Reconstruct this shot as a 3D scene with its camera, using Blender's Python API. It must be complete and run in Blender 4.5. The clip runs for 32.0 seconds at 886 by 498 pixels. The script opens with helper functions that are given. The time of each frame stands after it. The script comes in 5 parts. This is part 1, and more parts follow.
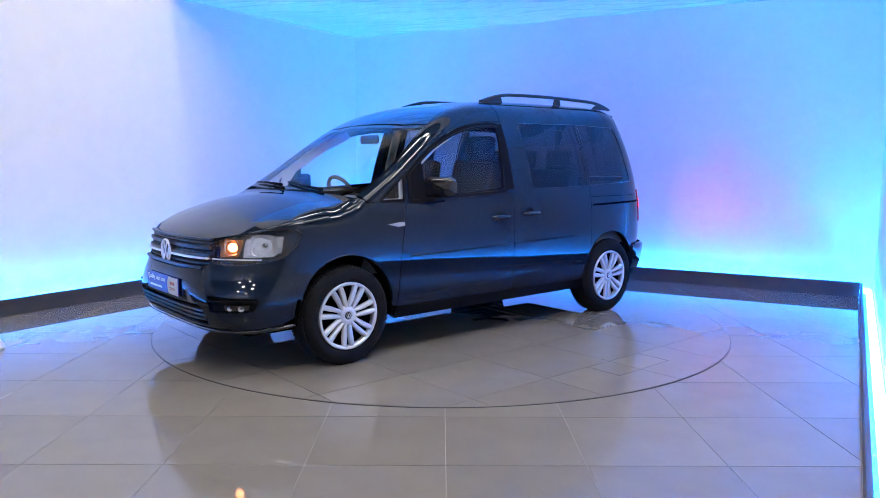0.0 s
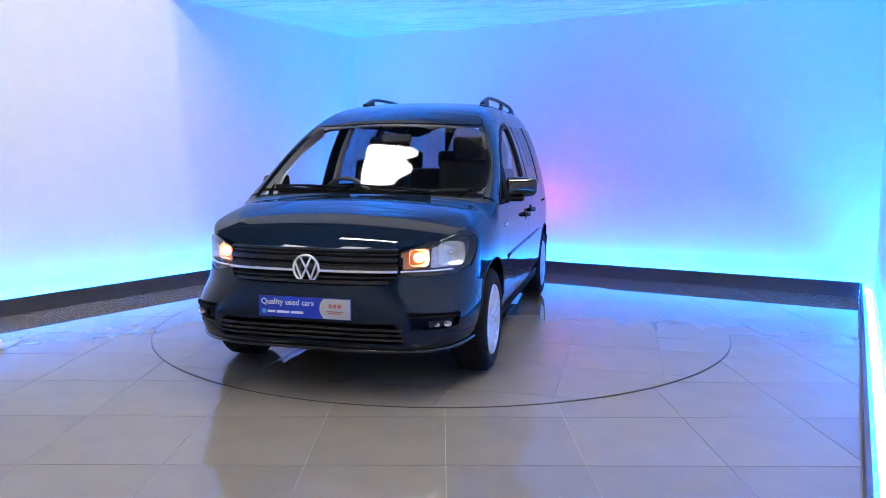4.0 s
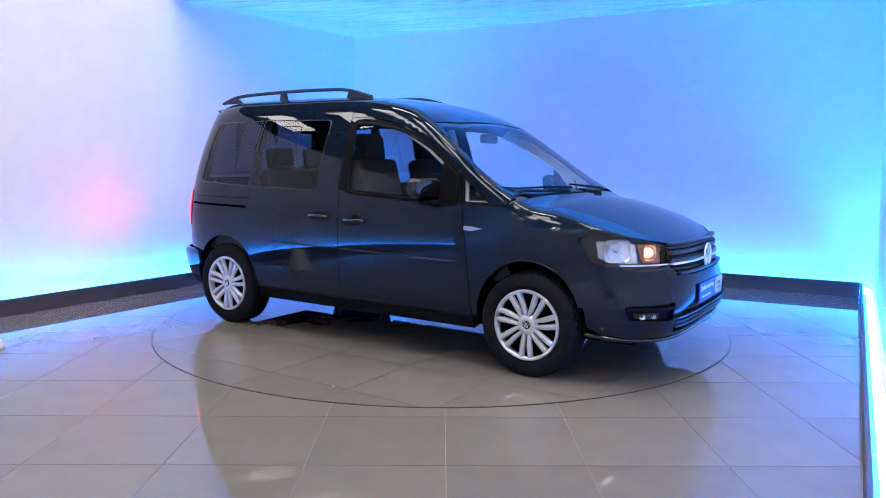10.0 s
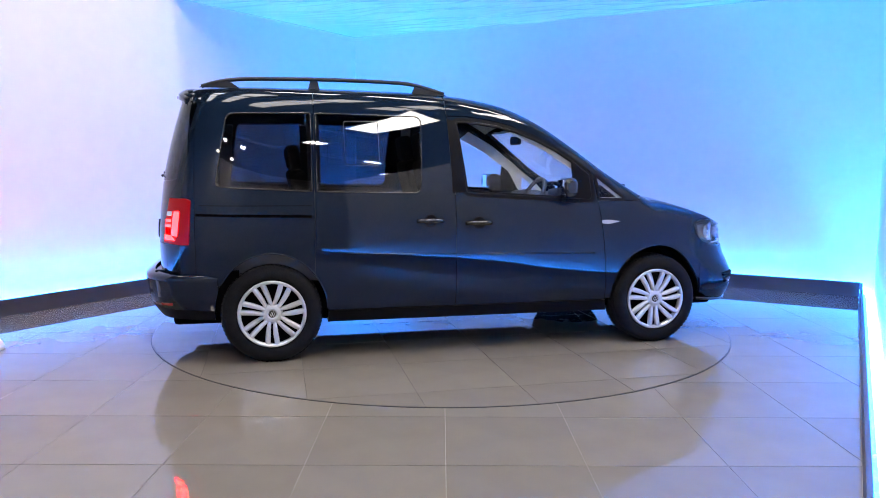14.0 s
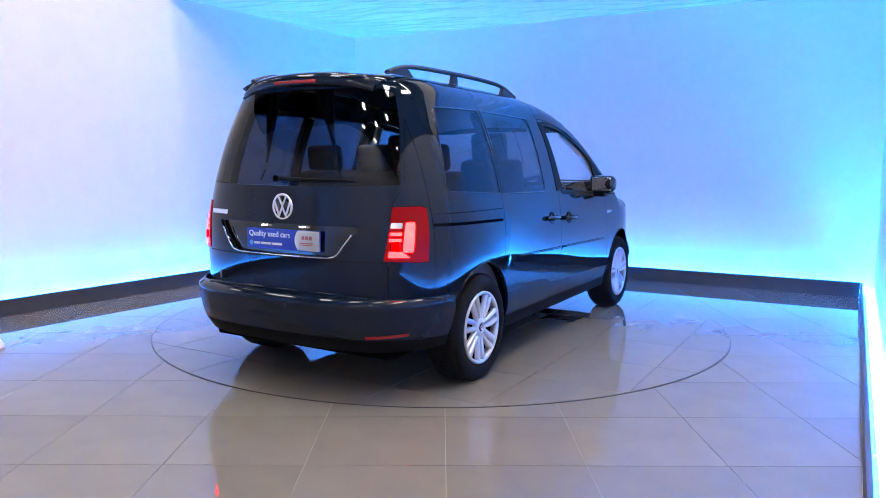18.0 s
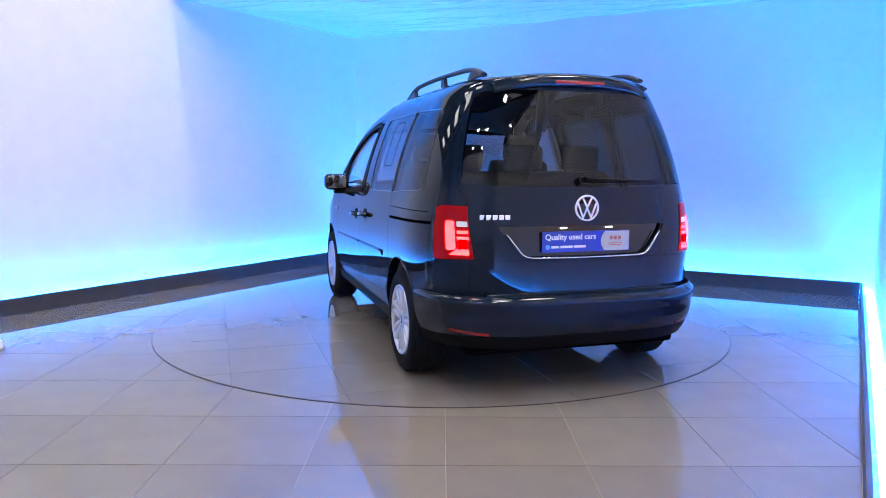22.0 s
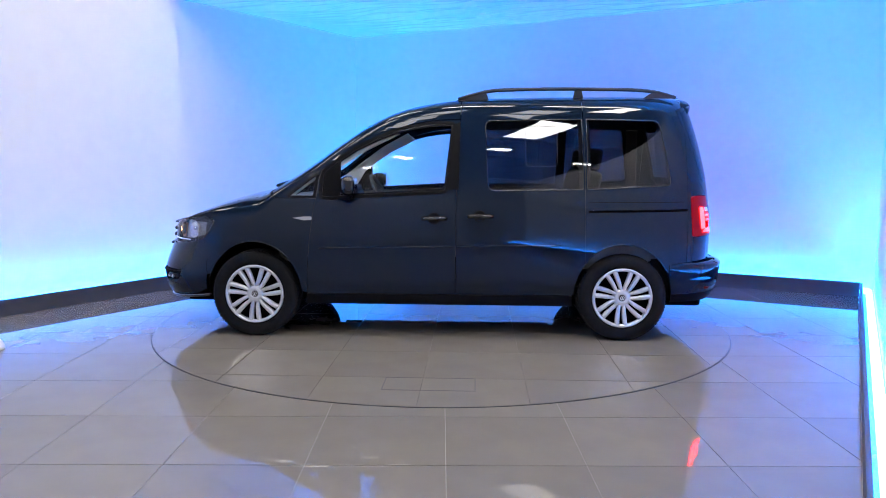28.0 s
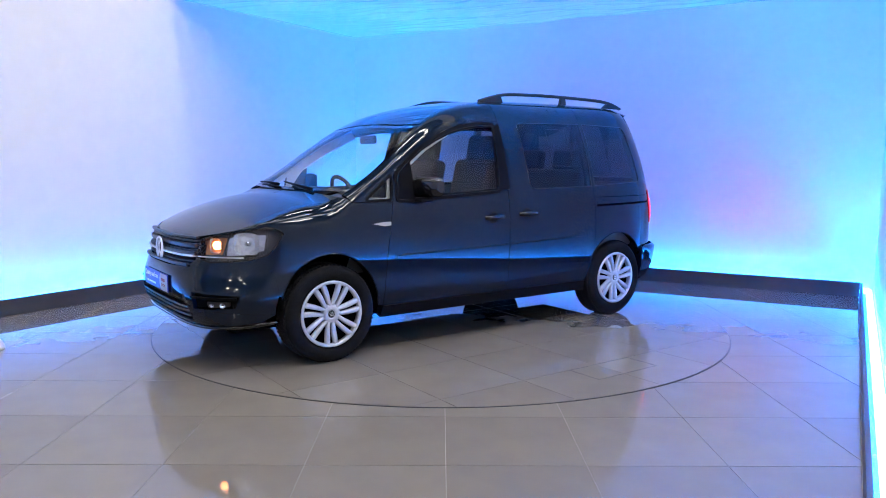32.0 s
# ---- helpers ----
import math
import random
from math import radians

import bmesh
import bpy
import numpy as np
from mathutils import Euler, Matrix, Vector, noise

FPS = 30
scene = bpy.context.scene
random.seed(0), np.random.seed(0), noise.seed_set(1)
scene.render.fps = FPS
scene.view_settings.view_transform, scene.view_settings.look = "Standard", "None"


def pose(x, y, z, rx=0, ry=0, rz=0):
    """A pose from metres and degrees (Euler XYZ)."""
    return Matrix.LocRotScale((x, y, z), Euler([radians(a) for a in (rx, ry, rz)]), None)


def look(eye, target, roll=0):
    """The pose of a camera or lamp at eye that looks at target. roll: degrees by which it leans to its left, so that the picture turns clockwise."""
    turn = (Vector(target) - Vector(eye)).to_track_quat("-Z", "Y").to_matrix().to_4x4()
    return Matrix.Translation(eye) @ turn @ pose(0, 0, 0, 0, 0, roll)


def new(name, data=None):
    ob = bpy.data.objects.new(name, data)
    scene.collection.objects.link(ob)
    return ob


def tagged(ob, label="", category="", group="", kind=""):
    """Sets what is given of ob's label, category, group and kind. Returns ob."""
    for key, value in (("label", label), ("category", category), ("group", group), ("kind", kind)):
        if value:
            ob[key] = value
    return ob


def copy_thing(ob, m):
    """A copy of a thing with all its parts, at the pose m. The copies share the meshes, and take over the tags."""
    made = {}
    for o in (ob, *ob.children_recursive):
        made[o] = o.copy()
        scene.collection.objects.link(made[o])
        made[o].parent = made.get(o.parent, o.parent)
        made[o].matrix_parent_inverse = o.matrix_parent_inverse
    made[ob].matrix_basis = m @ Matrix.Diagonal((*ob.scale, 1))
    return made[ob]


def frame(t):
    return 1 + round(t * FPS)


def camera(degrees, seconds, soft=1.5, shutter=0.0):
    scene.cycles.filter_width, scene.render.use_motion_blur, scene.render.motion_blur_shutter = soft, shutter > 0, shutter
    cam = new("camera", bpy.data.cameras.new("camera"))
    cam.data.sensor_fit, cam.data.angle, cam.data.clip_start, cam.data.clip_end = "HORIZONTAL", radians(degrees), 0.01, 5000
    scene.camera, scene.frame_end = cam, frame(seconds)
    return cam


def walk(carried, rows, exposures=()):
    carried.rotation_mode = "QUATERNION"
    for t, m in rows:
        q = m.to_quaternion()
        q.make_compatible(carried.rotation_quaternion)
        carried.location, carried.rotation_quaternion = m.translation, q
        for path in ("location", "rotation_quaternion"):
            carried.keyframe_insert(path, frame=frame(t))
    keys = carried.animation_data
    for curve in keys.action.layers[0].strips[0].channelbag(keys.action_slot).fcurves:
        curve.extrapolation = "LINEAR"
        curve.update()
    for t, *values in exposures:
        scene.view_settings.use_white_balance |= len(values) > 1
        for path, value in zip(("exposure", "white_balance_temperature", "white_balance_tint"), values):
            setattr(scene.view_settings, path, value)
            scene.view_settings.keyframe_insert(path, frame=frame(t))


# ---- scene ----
cam = camera(62.3, 32.0, soft=0.95)
EYE = (0.0, -5.939, 1.284)
VIEW = look(EYE, (EYE[0] + 0.002964, EYE[1] + 0.993185, EYE[2] - 0.116512), 0.235)
walk(cam, [(0.0, VIEW), (32.0, VIEW)], exposures=[(0.0, -0.06, 6550, 10), (9.5, -0.06, 6550, 10), (12.0, 0.11, 6900, 11), (20.5, 0.11, 6900, 11), (23.5, -0.06, 6550, 10), (32.0, -0.06, 6550, 10)])

# ---- world and light ----
world = bpy.data.worlds.new("world")
scene.world = world
world.use_nodes = True
world.node_tree.nodes["Background"].inputs[0].default_value = (0.6, 0.68, 0.8, 1)
world.node_tree.nodes["Background"].inputs[1].default_value = 0.02
scene.view_settings.exposure = 0.0
PANEL_GLOW = 11.5      # hall ceiling panels
NEAR_GLOW = 40.0       # fill panels added by the right-hand wall, battens over the film edge
SPOT_GLOW = 115.0      # small hall lights
LED_GLOW = 235.0       # cove strips
TAIL_GLOW = 60.0
BEAM_GLOW = 2400.0     # bulbs deep in the tail lamps
LAMP_GLOW = 13.0


# ---- materials ----
def mat(name, colour, rough=0.5, metal=0.0, coat=0.0, spec=0.5, glow=None, strength=0.0):
    m = bpy.data.materials.new(name)
    m.use_nodes = True
    b = m.node_tree.nodes["Principled BSDF"]
    b.inputs["Base Color"].default_value = (*colour, 1)
    b.inputs["Roughness"].default_value = rough
    b.inputs["Metallic"].default_value = metal
    b.inputs["Coat Weight"].default_value = coat
    b.inputs["Coat Roughness"].default_value = 0.015
    b.inputs["Coat IOR"].default_value = 1.39
    b.inputs["Specular IOR Level"].default_value = spec
    if glow:
        b.inputs["Emission Color"].default_value = (*glow, 1)
        b.inputs["Emission Strength"].default_value = strength
    return m


def link(m, a, i, b, j):
    m.node_tree.links.new(a.outputs[i], b.inputs[j])


def node(m, kind, **values):
    n = m.node_tree.nodes.new(kind)
    for key, value in values.items():
        n.inputs[key.replace("_", " ")].default_value = value
    return n


def grained(m, scale, amount, bump=0.0, detail=4.0, tint=None, second=0.0, coords="Object", rough_amount=0.0):
    """Breaks a material's colour up by noise at two scales, with a little relief."""
    b = m.node_tree.nodes["Principled BSDF"]
    base = tuple(b.inputs["Base Color"].default_value)
    co = m.node_tree.nodes.new("ShaderNodeTexCoord")
    n1 = node(m, "ShaderNodeTexNoise", Scale=scale, Detail=detail)
    n2 = node(m, "ShaderNodeTexNoise", Scale=scale * 0.13 if not second else second, Detail=3.0)
    link(m, co, coords, n1, "Vector")
    link(m, co, coords, n2, "Vector")
    add = m.node_tree.nodes.new("ShaderNodeMath")
    add.operation = "ADD"
    link(m, n1, 0, add, 0)
    link(m, n2, 0, add, 1)
    ramp = m.node_tree.nodes.new("ShaderNodeMapRange")
    ramp.inputs["From Min"].default_value, ramp.inputs["From Max"].default_value = 0.7, 1.3
    ramp.inputs["To Min"].default_value, ramp.inputs["To Max"].default_value = 0.0, 1.0
    link(m, add, 0, ramp, 0)
    mix = m.node_tree.nodes.new("ShaderNodeMix")
    mix.data_type = "RGBA"
    other = tint or tuple(c * (1 - amount) for c in base[:3])
    mix.inputs["A"].default_value = (*other, 1)
    mix.inputs["B"].default_value = (*(min(1.0, c * (1 + amount)) for c in base[:3]), 1)
    link(m, ramp, 0, mix, "Factor")
    m.node_tree.links.new(mix.outputs["Result"], b.inputs["Base Color"])
    if rough_amount:
        r = b.inputs["Roughness"].default_value
        rr = m.node_tree.nodes.new("ShaderNodeMapRange")
        rr.inputs["To Min"].default_value, rr.inputs["To Max"].default_value = max(0.0, r - rough_amount), r + rough_amount
        link(m, n2, 0, rr, 0)
        link(m, rr, 0, b, "Roughness")
    if bump:
        bp = node(m, "ShaderNodeBump", Strength=bump, Distance=0.01)
        link(m, n1, 0, bp, "Height")
        link(m, bp, 0, b, "Normal")
    return m


def glass(name, tint, rough=0.0, gloss=0.045):
    """A thin pane: what lies behind it, tinted, and a clear reflection on top."""
    m = bpy.data.materials.new(name)
    m.use_nodes = True
    t = m.node_tree
    t.nodes.remove(t.nodes["Principled BSDF"])
    clear = t.nodes.new("ShaderNodeBsdfTransparent")
    clear.inputs[0].default_value = (*tint, 1)
    shine = t.nodes.new("ShaderNodeBsdfGlossy")
    shine.inputs["Roughness"].default_value = rough
    edge = t.nodes.new("ShaderNodeLayerWeight")
    edge.inputs[0].default_value = 0.5
    power = t.nodes.new("ShaderNodeMath")
    power.operation = "POWER"
    power.inputs[1].default_value = 5.0
    gain = t.nodes.new("ShaderNodeMapRange")
    gain.inputs["To Min"].default_value, gain.inputs["To Max"].default_value = gloss, 1.0
    t.links.new(edge.outputs["Facing"], power.inputs[0])
    t.links.new(power.outputs[0], gain.inputs[0])
    mix = t.nodes.new("ShaderNodeMixShader")
    t.links.new(gain.outputs[0], mix.inputs[0])
    t.links.new(clear.outputs[0], mix.inputs[1])
    t.links.new(shine.outputs[0], mix.inputs[2])
    t.links.new(mix.outputs[0], t.nodes["Material Output"].inputs[0])
    return m


PAINT = grained(mat("blue_metallic_paint", (0.0052, 0.0110, 0.0230), 0.35, 0.0, 1.0, 0.0), 900.0, 0.10, detail=2.0)
PAINT.node_tree.nodes["Principled BSDF"].inputs["Coat IOR"].default_value = 1.39
BLACK = grained(mat("black_plastic", (0.005, 0.005, 0.006), 0.5, spec=0.05), 400.0, 0.12)
GLOSS_BLACK = mat("gloss_black", (0.006, 0.006, 0.007), 0.08, 0.0, 0.6)
# Near-black for undersides and joints, and for shade painted behind the spokes.
DARK = grained(mat("near_black_filler", (0.003, 0.003, 0.0035), 0.9, spec=0.0), 30.0, 0.5)
RUBBER = grained(mat("tyre_rubber", (0.008, 0.008, 0.009), 0.85, spec=0.15), 120.0, 0.35, bump=0.1)
SILVER = grained(mat("silver_wheel_paint", (0.62, 0.63, 0.65), 0.28, 0.5, 0.5), 60.0, 0.06)
SATIN = grained(mat("satin_black_plastic", (0.014, 0.014, 0.015), 0.32, spec=0.5), 400.0, 0.2)
BRIGHT = mat("bright_trim", (0.86, 0.87, 0.89), 0.3, 0.55)
HOUSING = grained(mat("dark_lamp_housing", (0.022, 0.019, 0.017), 0.55, 0.0), 80.0, 0.2)
CHROME = mat("chrome", (0.75, 0.76, 0.78), 0.1, 1.0)
# The colour mottling stands in for bright and dark glints of reflector facets.
BOWL = grained(mat("lamp_reflector", (0.74, 0.75, 0.77), 0.18, 0.65), 45.0, 0.3)
WARM = grained(mat("amber_reflector", (0.55, 0.21, 0.06), 0.35, 0.5), 120.0, 0.25)
MIRROR = mat("mirror_glass", (0.8, 0.82, 0.85), 0.02, 1.0)
RAIL = grained(mat("anthracite_rail", (0.022, 0.023, 0.026), 0.42, 0.3), 300.0, 0.2)
CLEAR = glass("clear_glass", (0.92, 0.94, 0.93))
PRIVACY = glass("privacy_glass", (0.20, 0.21, 0.23))
LENS = glass("lamp_lens", (0.93, 0.94, 0.95))
WALL = grained(mat("white_wall_paint", (0.80, 0.80, 0.81), 0.7), 7.0, 0.025, bump=0.03, second=0.6)
PLINTH = grained(mat("dark_grey_board", (0.055, 0.055, 0.065), 0.5), 9.0, 0.10)
GROUT = grained(mat("pale_grout", (0.25, 0.23, 0.205), 0.8), 60.0, 0.3)
DISC_GROUT = grained(mat("grey_grout", (0.13, 0.12, 0.11), 0.8), 60.0, 0.3)
RING = mat("black_ring_gap", (0.01, 0.01, 0.01), 0.6)
FILM = mat("stretched_film", (0.86, 0.88, 0.90), 0.22, 0.35)
HALL = grained(mat("hall_cladding", (0.05, 0.05, 0.055), 0.7), 2.0, 0.3)
ROOF = grained(mat("dark_roof_deck", (0.07, 0.064, 0.055), 0.8), 2.0, 0.3)
FASCIA = grained(mat("beige_board", (0.62, 0.56, 0.46), 0.6), 6.0, 0.06)
SCREEN = grained(mat("grey_fill_paint", (0.74, 0.73, 0.74), 0.7), 5.0, 0.06)
ROOF_BEAM = mat("black_steel", (0.012, 0.012, 0.012), 0.5)
BEAM = mat("painted_steel", (0.12, 0.13, 0.15), 0.5)
NEAR_PANEL = mat("bright_diffuser", (0.9, 0.9, 0.9), 0.5, glow=(1.0, 0.97, 0.93), strength=NEAR_GLOW)
PANEL = mat("light_diffuser", (0.9, 0.9, 0.9), 0.5, glow=(1.0, 0.97, 0.93), strength=PANEL_GLOW)
SPOT = mat("spot_diffuser", (0.9, 0.9, 0.9), 0.5, glow=(1.0, 0.96, 0.90), strength=SPOT_GLOW)
LED = mat("blue_led_strip", (0.5, 0.7, 1.0), 0.5, glow=(0.004, 0.205, 1.0), strength=LED_GLOW)
RUBBLE = grained(mat("dusty_screed", (0.55, 0.55, 0.56), 0.9), 25.0, 0.45, bump=0.5)
TAILRED = mat("tail_lamp_red", (0.05, 0.001, 0.002), 0.3, 0.0, 0.0, 0.15, glow=(1.0, 0.002, 0.008), strength=0.22)
TAILHOT = mat("tail_lamp_lit", (0.8, 0.2, 0.05), 0.3, glow=(1.0, 0.0036, 0.0060), strength=TAIL_GLOW)
REDOFF = mat("red_reflector", (0.28, 0.008, 0.010), 0.2, 0.0, 0.8)
BEAMRED = mat("tail_lamp_bulb", (0.8, 0.05, 0.05), 0.3, glow=(1.0, 0.0, 0.0001), strength=BEAM_GLOW)
AMBER = mat("warm_bulb_lit", (1.0, 0.7, 0.4), 0.3, glow=(1.0, 0.36, 0.11), strength=LAMP_GLOW)
CLOTH = grained(mat("charcoal_seat_cloth", (0.025, 0.026, 0.029), 0.9), 240.0, 0.05)
TRIM = grained(mat("pale_grey_trim", (0.74, 0.75, 0.73), 0.7), 120.0, 0.08)
DASH = grained(mat("black_dashboard", (0.045, 0.045, 0.045), 0.6), 200.0, 0.08)
PLATE_BLUE = mat("plate_blue", (0.015, 0.045, 0.42), 0.3)
PLATE_WHITE = mat("plate_white", (0.85, 0.86, 0.88), 0.3)
PLATE_RED = mat("plate_red", (0.6, 0.2, 0.18), 0.4)
SKY_DOT = mat("plate_light_blue", (0.1, 0.4, 0.8), 0.4)
BAG = grained(mat("cream_cloth", (0.75, 0.7, 0.66), 0.85), 40.0, 0.15, bump=0.3)


def tile_material(name):
    """Polished beige-grey porcelain: cloudy, each piece a shade of its own."""
    m = mat(name, (0.190, 0.171, 0.149), 0.02, 0.0, 0.0, 0.6)
    grained(m, 5.0, 0.06, detail=4.0, second=0.9)
    t = m.node_tree
    b = t.nodes["Principled BSDF"]
    src = b.inputs["Base Color"].links[0].from_socket
    info = t.nodes.new("ShaderNodeObjectInfo")
    r = t.nodes.new("ShaderNodeMapRange")
    r.inputs["To Min"].default_value, r.inputs["To Max"].default_value = 0.96, 1.04
    t.links.new(info.outputs["Random"], r.inputs[0])
    mul = t.nodes.new("ShaderNodeMix")
    mul.data_type, mul.blend_type = "RGBA", "MULTIPLY"
    mul.inputs["Factor"].default_value = 1.0
    t.links.new(src, mul.inputs["A"])
    t.links.new(r.outputs[0], mul.inputs["B"])
    t.links.new(mul.outputs["Result"], b.inputs["Base Color"])
    return m


TILE = tile_material("polished_tile")


# ---- mesh helpers ----
def part(name, bm, material, parent=None, label="", smooth=False):
    me = bpy.data.meshes.new(name)
    bm.normal_update()
    bm.to_mesh(me)
    bm.free()
    for m in (material if isinstance(material, (list, tuple)) else [material]):
        me.materials.append(m)
    if smooth:
        me.shade_smooth()
    ob = new(name, me)
    if parent:
        ob.parent = parent
    if label:
        tagged(ob, label)
    return ob


def add_box(bm, size, at=(0, 0, 0), m=Matrix(), bevel=0.0, seg=2, index=0):
    made = bmesh.ops.create_cube(bm, size=1.0)["verts"]
    for v in made:
        v.co = Vector((v.co.x * size[0], v.co.y * size[1], v.co.z * size[2]))
    faces = {f for v in made for f in v.link_faces}
    if bevel:
        edges = {e for v in made for e in v.link_edges}
        got = bmesh.ops.bevel(bm, geom=list(edges), offset=bevel, segments=seg, profile=0.6, affect="EDGES")
        faces = set(got["faces"]) | {f for f in faces if f.is_valid}
    verts = {v for f in faces for v in f.verts}
    for f in faces:
        f.material_index = index
        f.smooth = bool(bevel)
    for v in verts:
        v.co = m @ (v.co + Vector(at))
    return verts


def box(name, size, at, material, parent=None, label="", m=Matrix(), bevel=0.0, seg=2):
    bm = bmesh.new()
    add_box(bm, size, at, m, bevel, seg)
    return part(name, bm, material, parent, label)


def prism(name, poly, z0, z1, material, parent=None, label=""):
    """An upright block over a flat polygon."""
    bm = bmesh.new()
    low = [bm.verts.new((x, y, z0)) for x, y in poly]
    top = [bm.verts.new((x, y, z1)) for x, y in poly]
    bm.faces.new(low[::-1])
    bm.faces.new(top)
    for i in range(len(poly)):
        j = (i + 1) % len(poly)
        bm.faces.new((low[i], low[j], top[j], top[i]))
    bmesh.ops.recalc_face_normals(bm, faces=bm.faces)
    return part(name, bm, material, parent, label)


def add_sweep(bm, path, radius, sides=10, closed=False, squash=1.0, cap=True):
    """A tube along a path. radius: a number or one for each point."""
    pts = [Vector(p) for p in path]
    n = len(pts)
    rings = []
    for i, p in enumerate(pts):
        a = pts[(i - 1) % n] if (closed or i) else p
        b = pts[(i + 1) % n] if (closed or i < n - 1) else p
        d = (b - a).normalized()
        up = Vector((0, 0, 1)) if abs(d.z) < 0.95 else Vector((1, 0, 0))
        s = d.cross(up).normalized()
        u = s.cross(d)
        r = radius[i] if isinstance(radius, (list, tuple)) else radius
        rings.append([bm.verts.new(p + s * math.cos(k * math.tau / sides) * r + u * math.sin(k * math.tau / sides) * r * squash) for k in range(sides)])
    for i in range(n if closed else n - 1):
        r0, r1 = rings[i], rings[(i + 1) % n]
        for k in range(sides):
            f = bm.faces.new((r0[k], r0[(k + 1) % sides], r1[(k + 1) % sides], r1[k]))
            f.smooth = True
    if cap and not closed:
        bm.faces.new(rings[0][::-1])
        bm.faces.new(rings[-1])
    bmesh.ops.recalc_face_normals(bm, faces=bm.faces)


def add_lathe(bm, profile, seg=48, axis="y", at=(0, 0, 0), index=0, closed=False):
    """Turns a profile of (radius, height) round an axis."""
    rings = []
    for r, h in profile:
        ring = []
        for k in range(seg):
            a = k * math.tau / seg
            c, s = r * math.cos(a), r * math.sin(a)
            co = (c, h, s) if axis == "y" else ((c, s, h) if axis == "z" else (h, c, s))
            ring.append(bm.verts.new(Vector(co) + Vector(at)))
        rings.append(ring)
    faces = []
    pairs = list(zip(rings, rings[1:])) + ([(rings[-1], rings[0])] if closed else [])
    for r0, r1 in pairs:
        for k in range(seg):
            f = bm.faces.new((r0[k], r0[(k + 1) % seg], r1[(k + 1) % seg], r1[k]))
            f.smooth, f.material_index = True, index
            faces.append(f)
    bmesh.ops.recalc_face_normals(bm, faces=faces)
    return rings


def spline(pts, n=8, closed=False):
    """A smooth curve through the points (Catmull-Rom)."""
    out, m = [], len(pts)
    for i in range(m if closed else m - 1):
        p = [Vector(pts[(i + k) % m]) if closed else Vector(pts[min(max(i + k, 0), m - 1)]) for k in (-1, 0, 1, 2)]
        for k in range(n):
            t = k / n
            out.append(0.5 * (2 * p[1] + (p[2] - p[0]) * t + (2 * p[0] - 5 * p[1] + 4 * p[2] - p[3]) * t * t + (3 * p[1] - p[0] - 3 * p[2] + p[3]) * t ** 3))
    if not closed:
        out.append(Vector(pts[-1]))
    return out


def rounded(pts, r=0.03, n=5):
    """A polygon with its corners rounded off; a point may bring a radius of its own."""
    out, m = [], len(pts)
    for i in range(m):
        a, b, c = (Vector(pts[(i + k) % m][:2]) for k in (-1, 0, 1))
        rr = pts[i][2] if len(pts[i]) > 2 else r
        if rr <= 0:
            out.append(b)
            continue
        d0, d1 = (a - b), (c - b)
        q = min(rr, d0.length * 0.45, d1.length * 0.45)
        p0, p1 = b + d0.normalized() * q, b + d1.normalized() * q
        for k in range(n + 1):
            t = k / n
            out.append((1 - t) ** 2 * p0 + 2 * t * (1 - t) * b + t * t * p1)
    return out


def dense(pts, step=0.03):
    out, m = [], len(pts)
    for i in range(m):
        a, b = Vector(pts[i]), Vector(pts[(i + 1) % m])
        k = max(1, int(math.ceil((b - a).length / step)))
        out += [a.lerp(b, j / k) for j in range(k)]
    return out


def inset(pts, d):
    """The outline moved inwards by d."""
    area = sum(pts[i - 1][0] * pts[i][1] - pts[i][0] * pts[i - 1][1] for i in range(len(pts)))
    s = 1 if area > 0 else -1
    out, m = [], len(pts)
    for i in range(m):
        a, b, c = (Vector(pts[(i + k) % m][:2]) for k in (-1, 0, 1))
        e0, e1 = (b - a), (c - b)
        if e0.length < 1e-7 or e1.length < 1e-7:
            continue
        n0, n1 = Vector((-e0.y, e0.x)).normalized(), Vector((-e1.y, e1.x)).normalized()
        nn = n0 + n1
        if nn.length < 0.2:
            nn = n0
        nn.normalize()
        out.append(b + nn * s * d / max(0.45, nn.dot(n0)))
    return out


# ---- the booth: walls, cove plinths, floor, ceiling ----
PL_C = Vector((-1.107, 3.922))        # where the left and back plinths meet
DIR_L = Vector((math.cos(radians(56.86)), math.sin(radians(56.86))))
DIR_B = Vector((math.cos(radians(-28.22)), math.sin(radians(-28.22))))
PL_R = Vector((4.10, 1.13))           # where the back and right plinths meet
DIR_R = Vector((math.cos(radians(60.6)), math.sin(radians(60.6))))
CEIL = 2.935
GAP, GAP_R = 0.15, 0.122              # widths of the light troughs


def out_of(d, sign):
    return Vector((-d.y, d.x)) * sign


def cross(p, d, q, e):
    """Where two lines in the plan meet."""
    den = d.x * e.y - d.y * e.x
    return p + d * (((q - p).x * e.y - (q - p).y * e.x) / den)


OUT_L, OUT_B, OUT_R = out_of(DIR_L, 1), out_of(DIR_B, 1), out_of(DIR_R, -1)
WL, WB, WR = PL_C + OUT_L * GAP, PL_C + OUT_B * GAP, PL_R + OUT_R * GAP_R
CORNER = cross(WL, DIR_L, WB, DIR_B)
CORNER_R = cross(WB, DIR_B, WR, DIR_R)
FRONT_L = CORNER - DIR_L * 10.0
FRONT_R = CORNER_R - DIR_R * 7.75
END_R = CORNER_R - DIR_R * 7.3       # the tall part of the right wall ends here
WT = 0.14


def wall_slab(name, a, b, out, height, label):
    poly = [a, b, b + out * WT, a + out * WT]
    return tagged(prism(name, poly, -0.12, height, WALL), label, "wall", kind="structure")


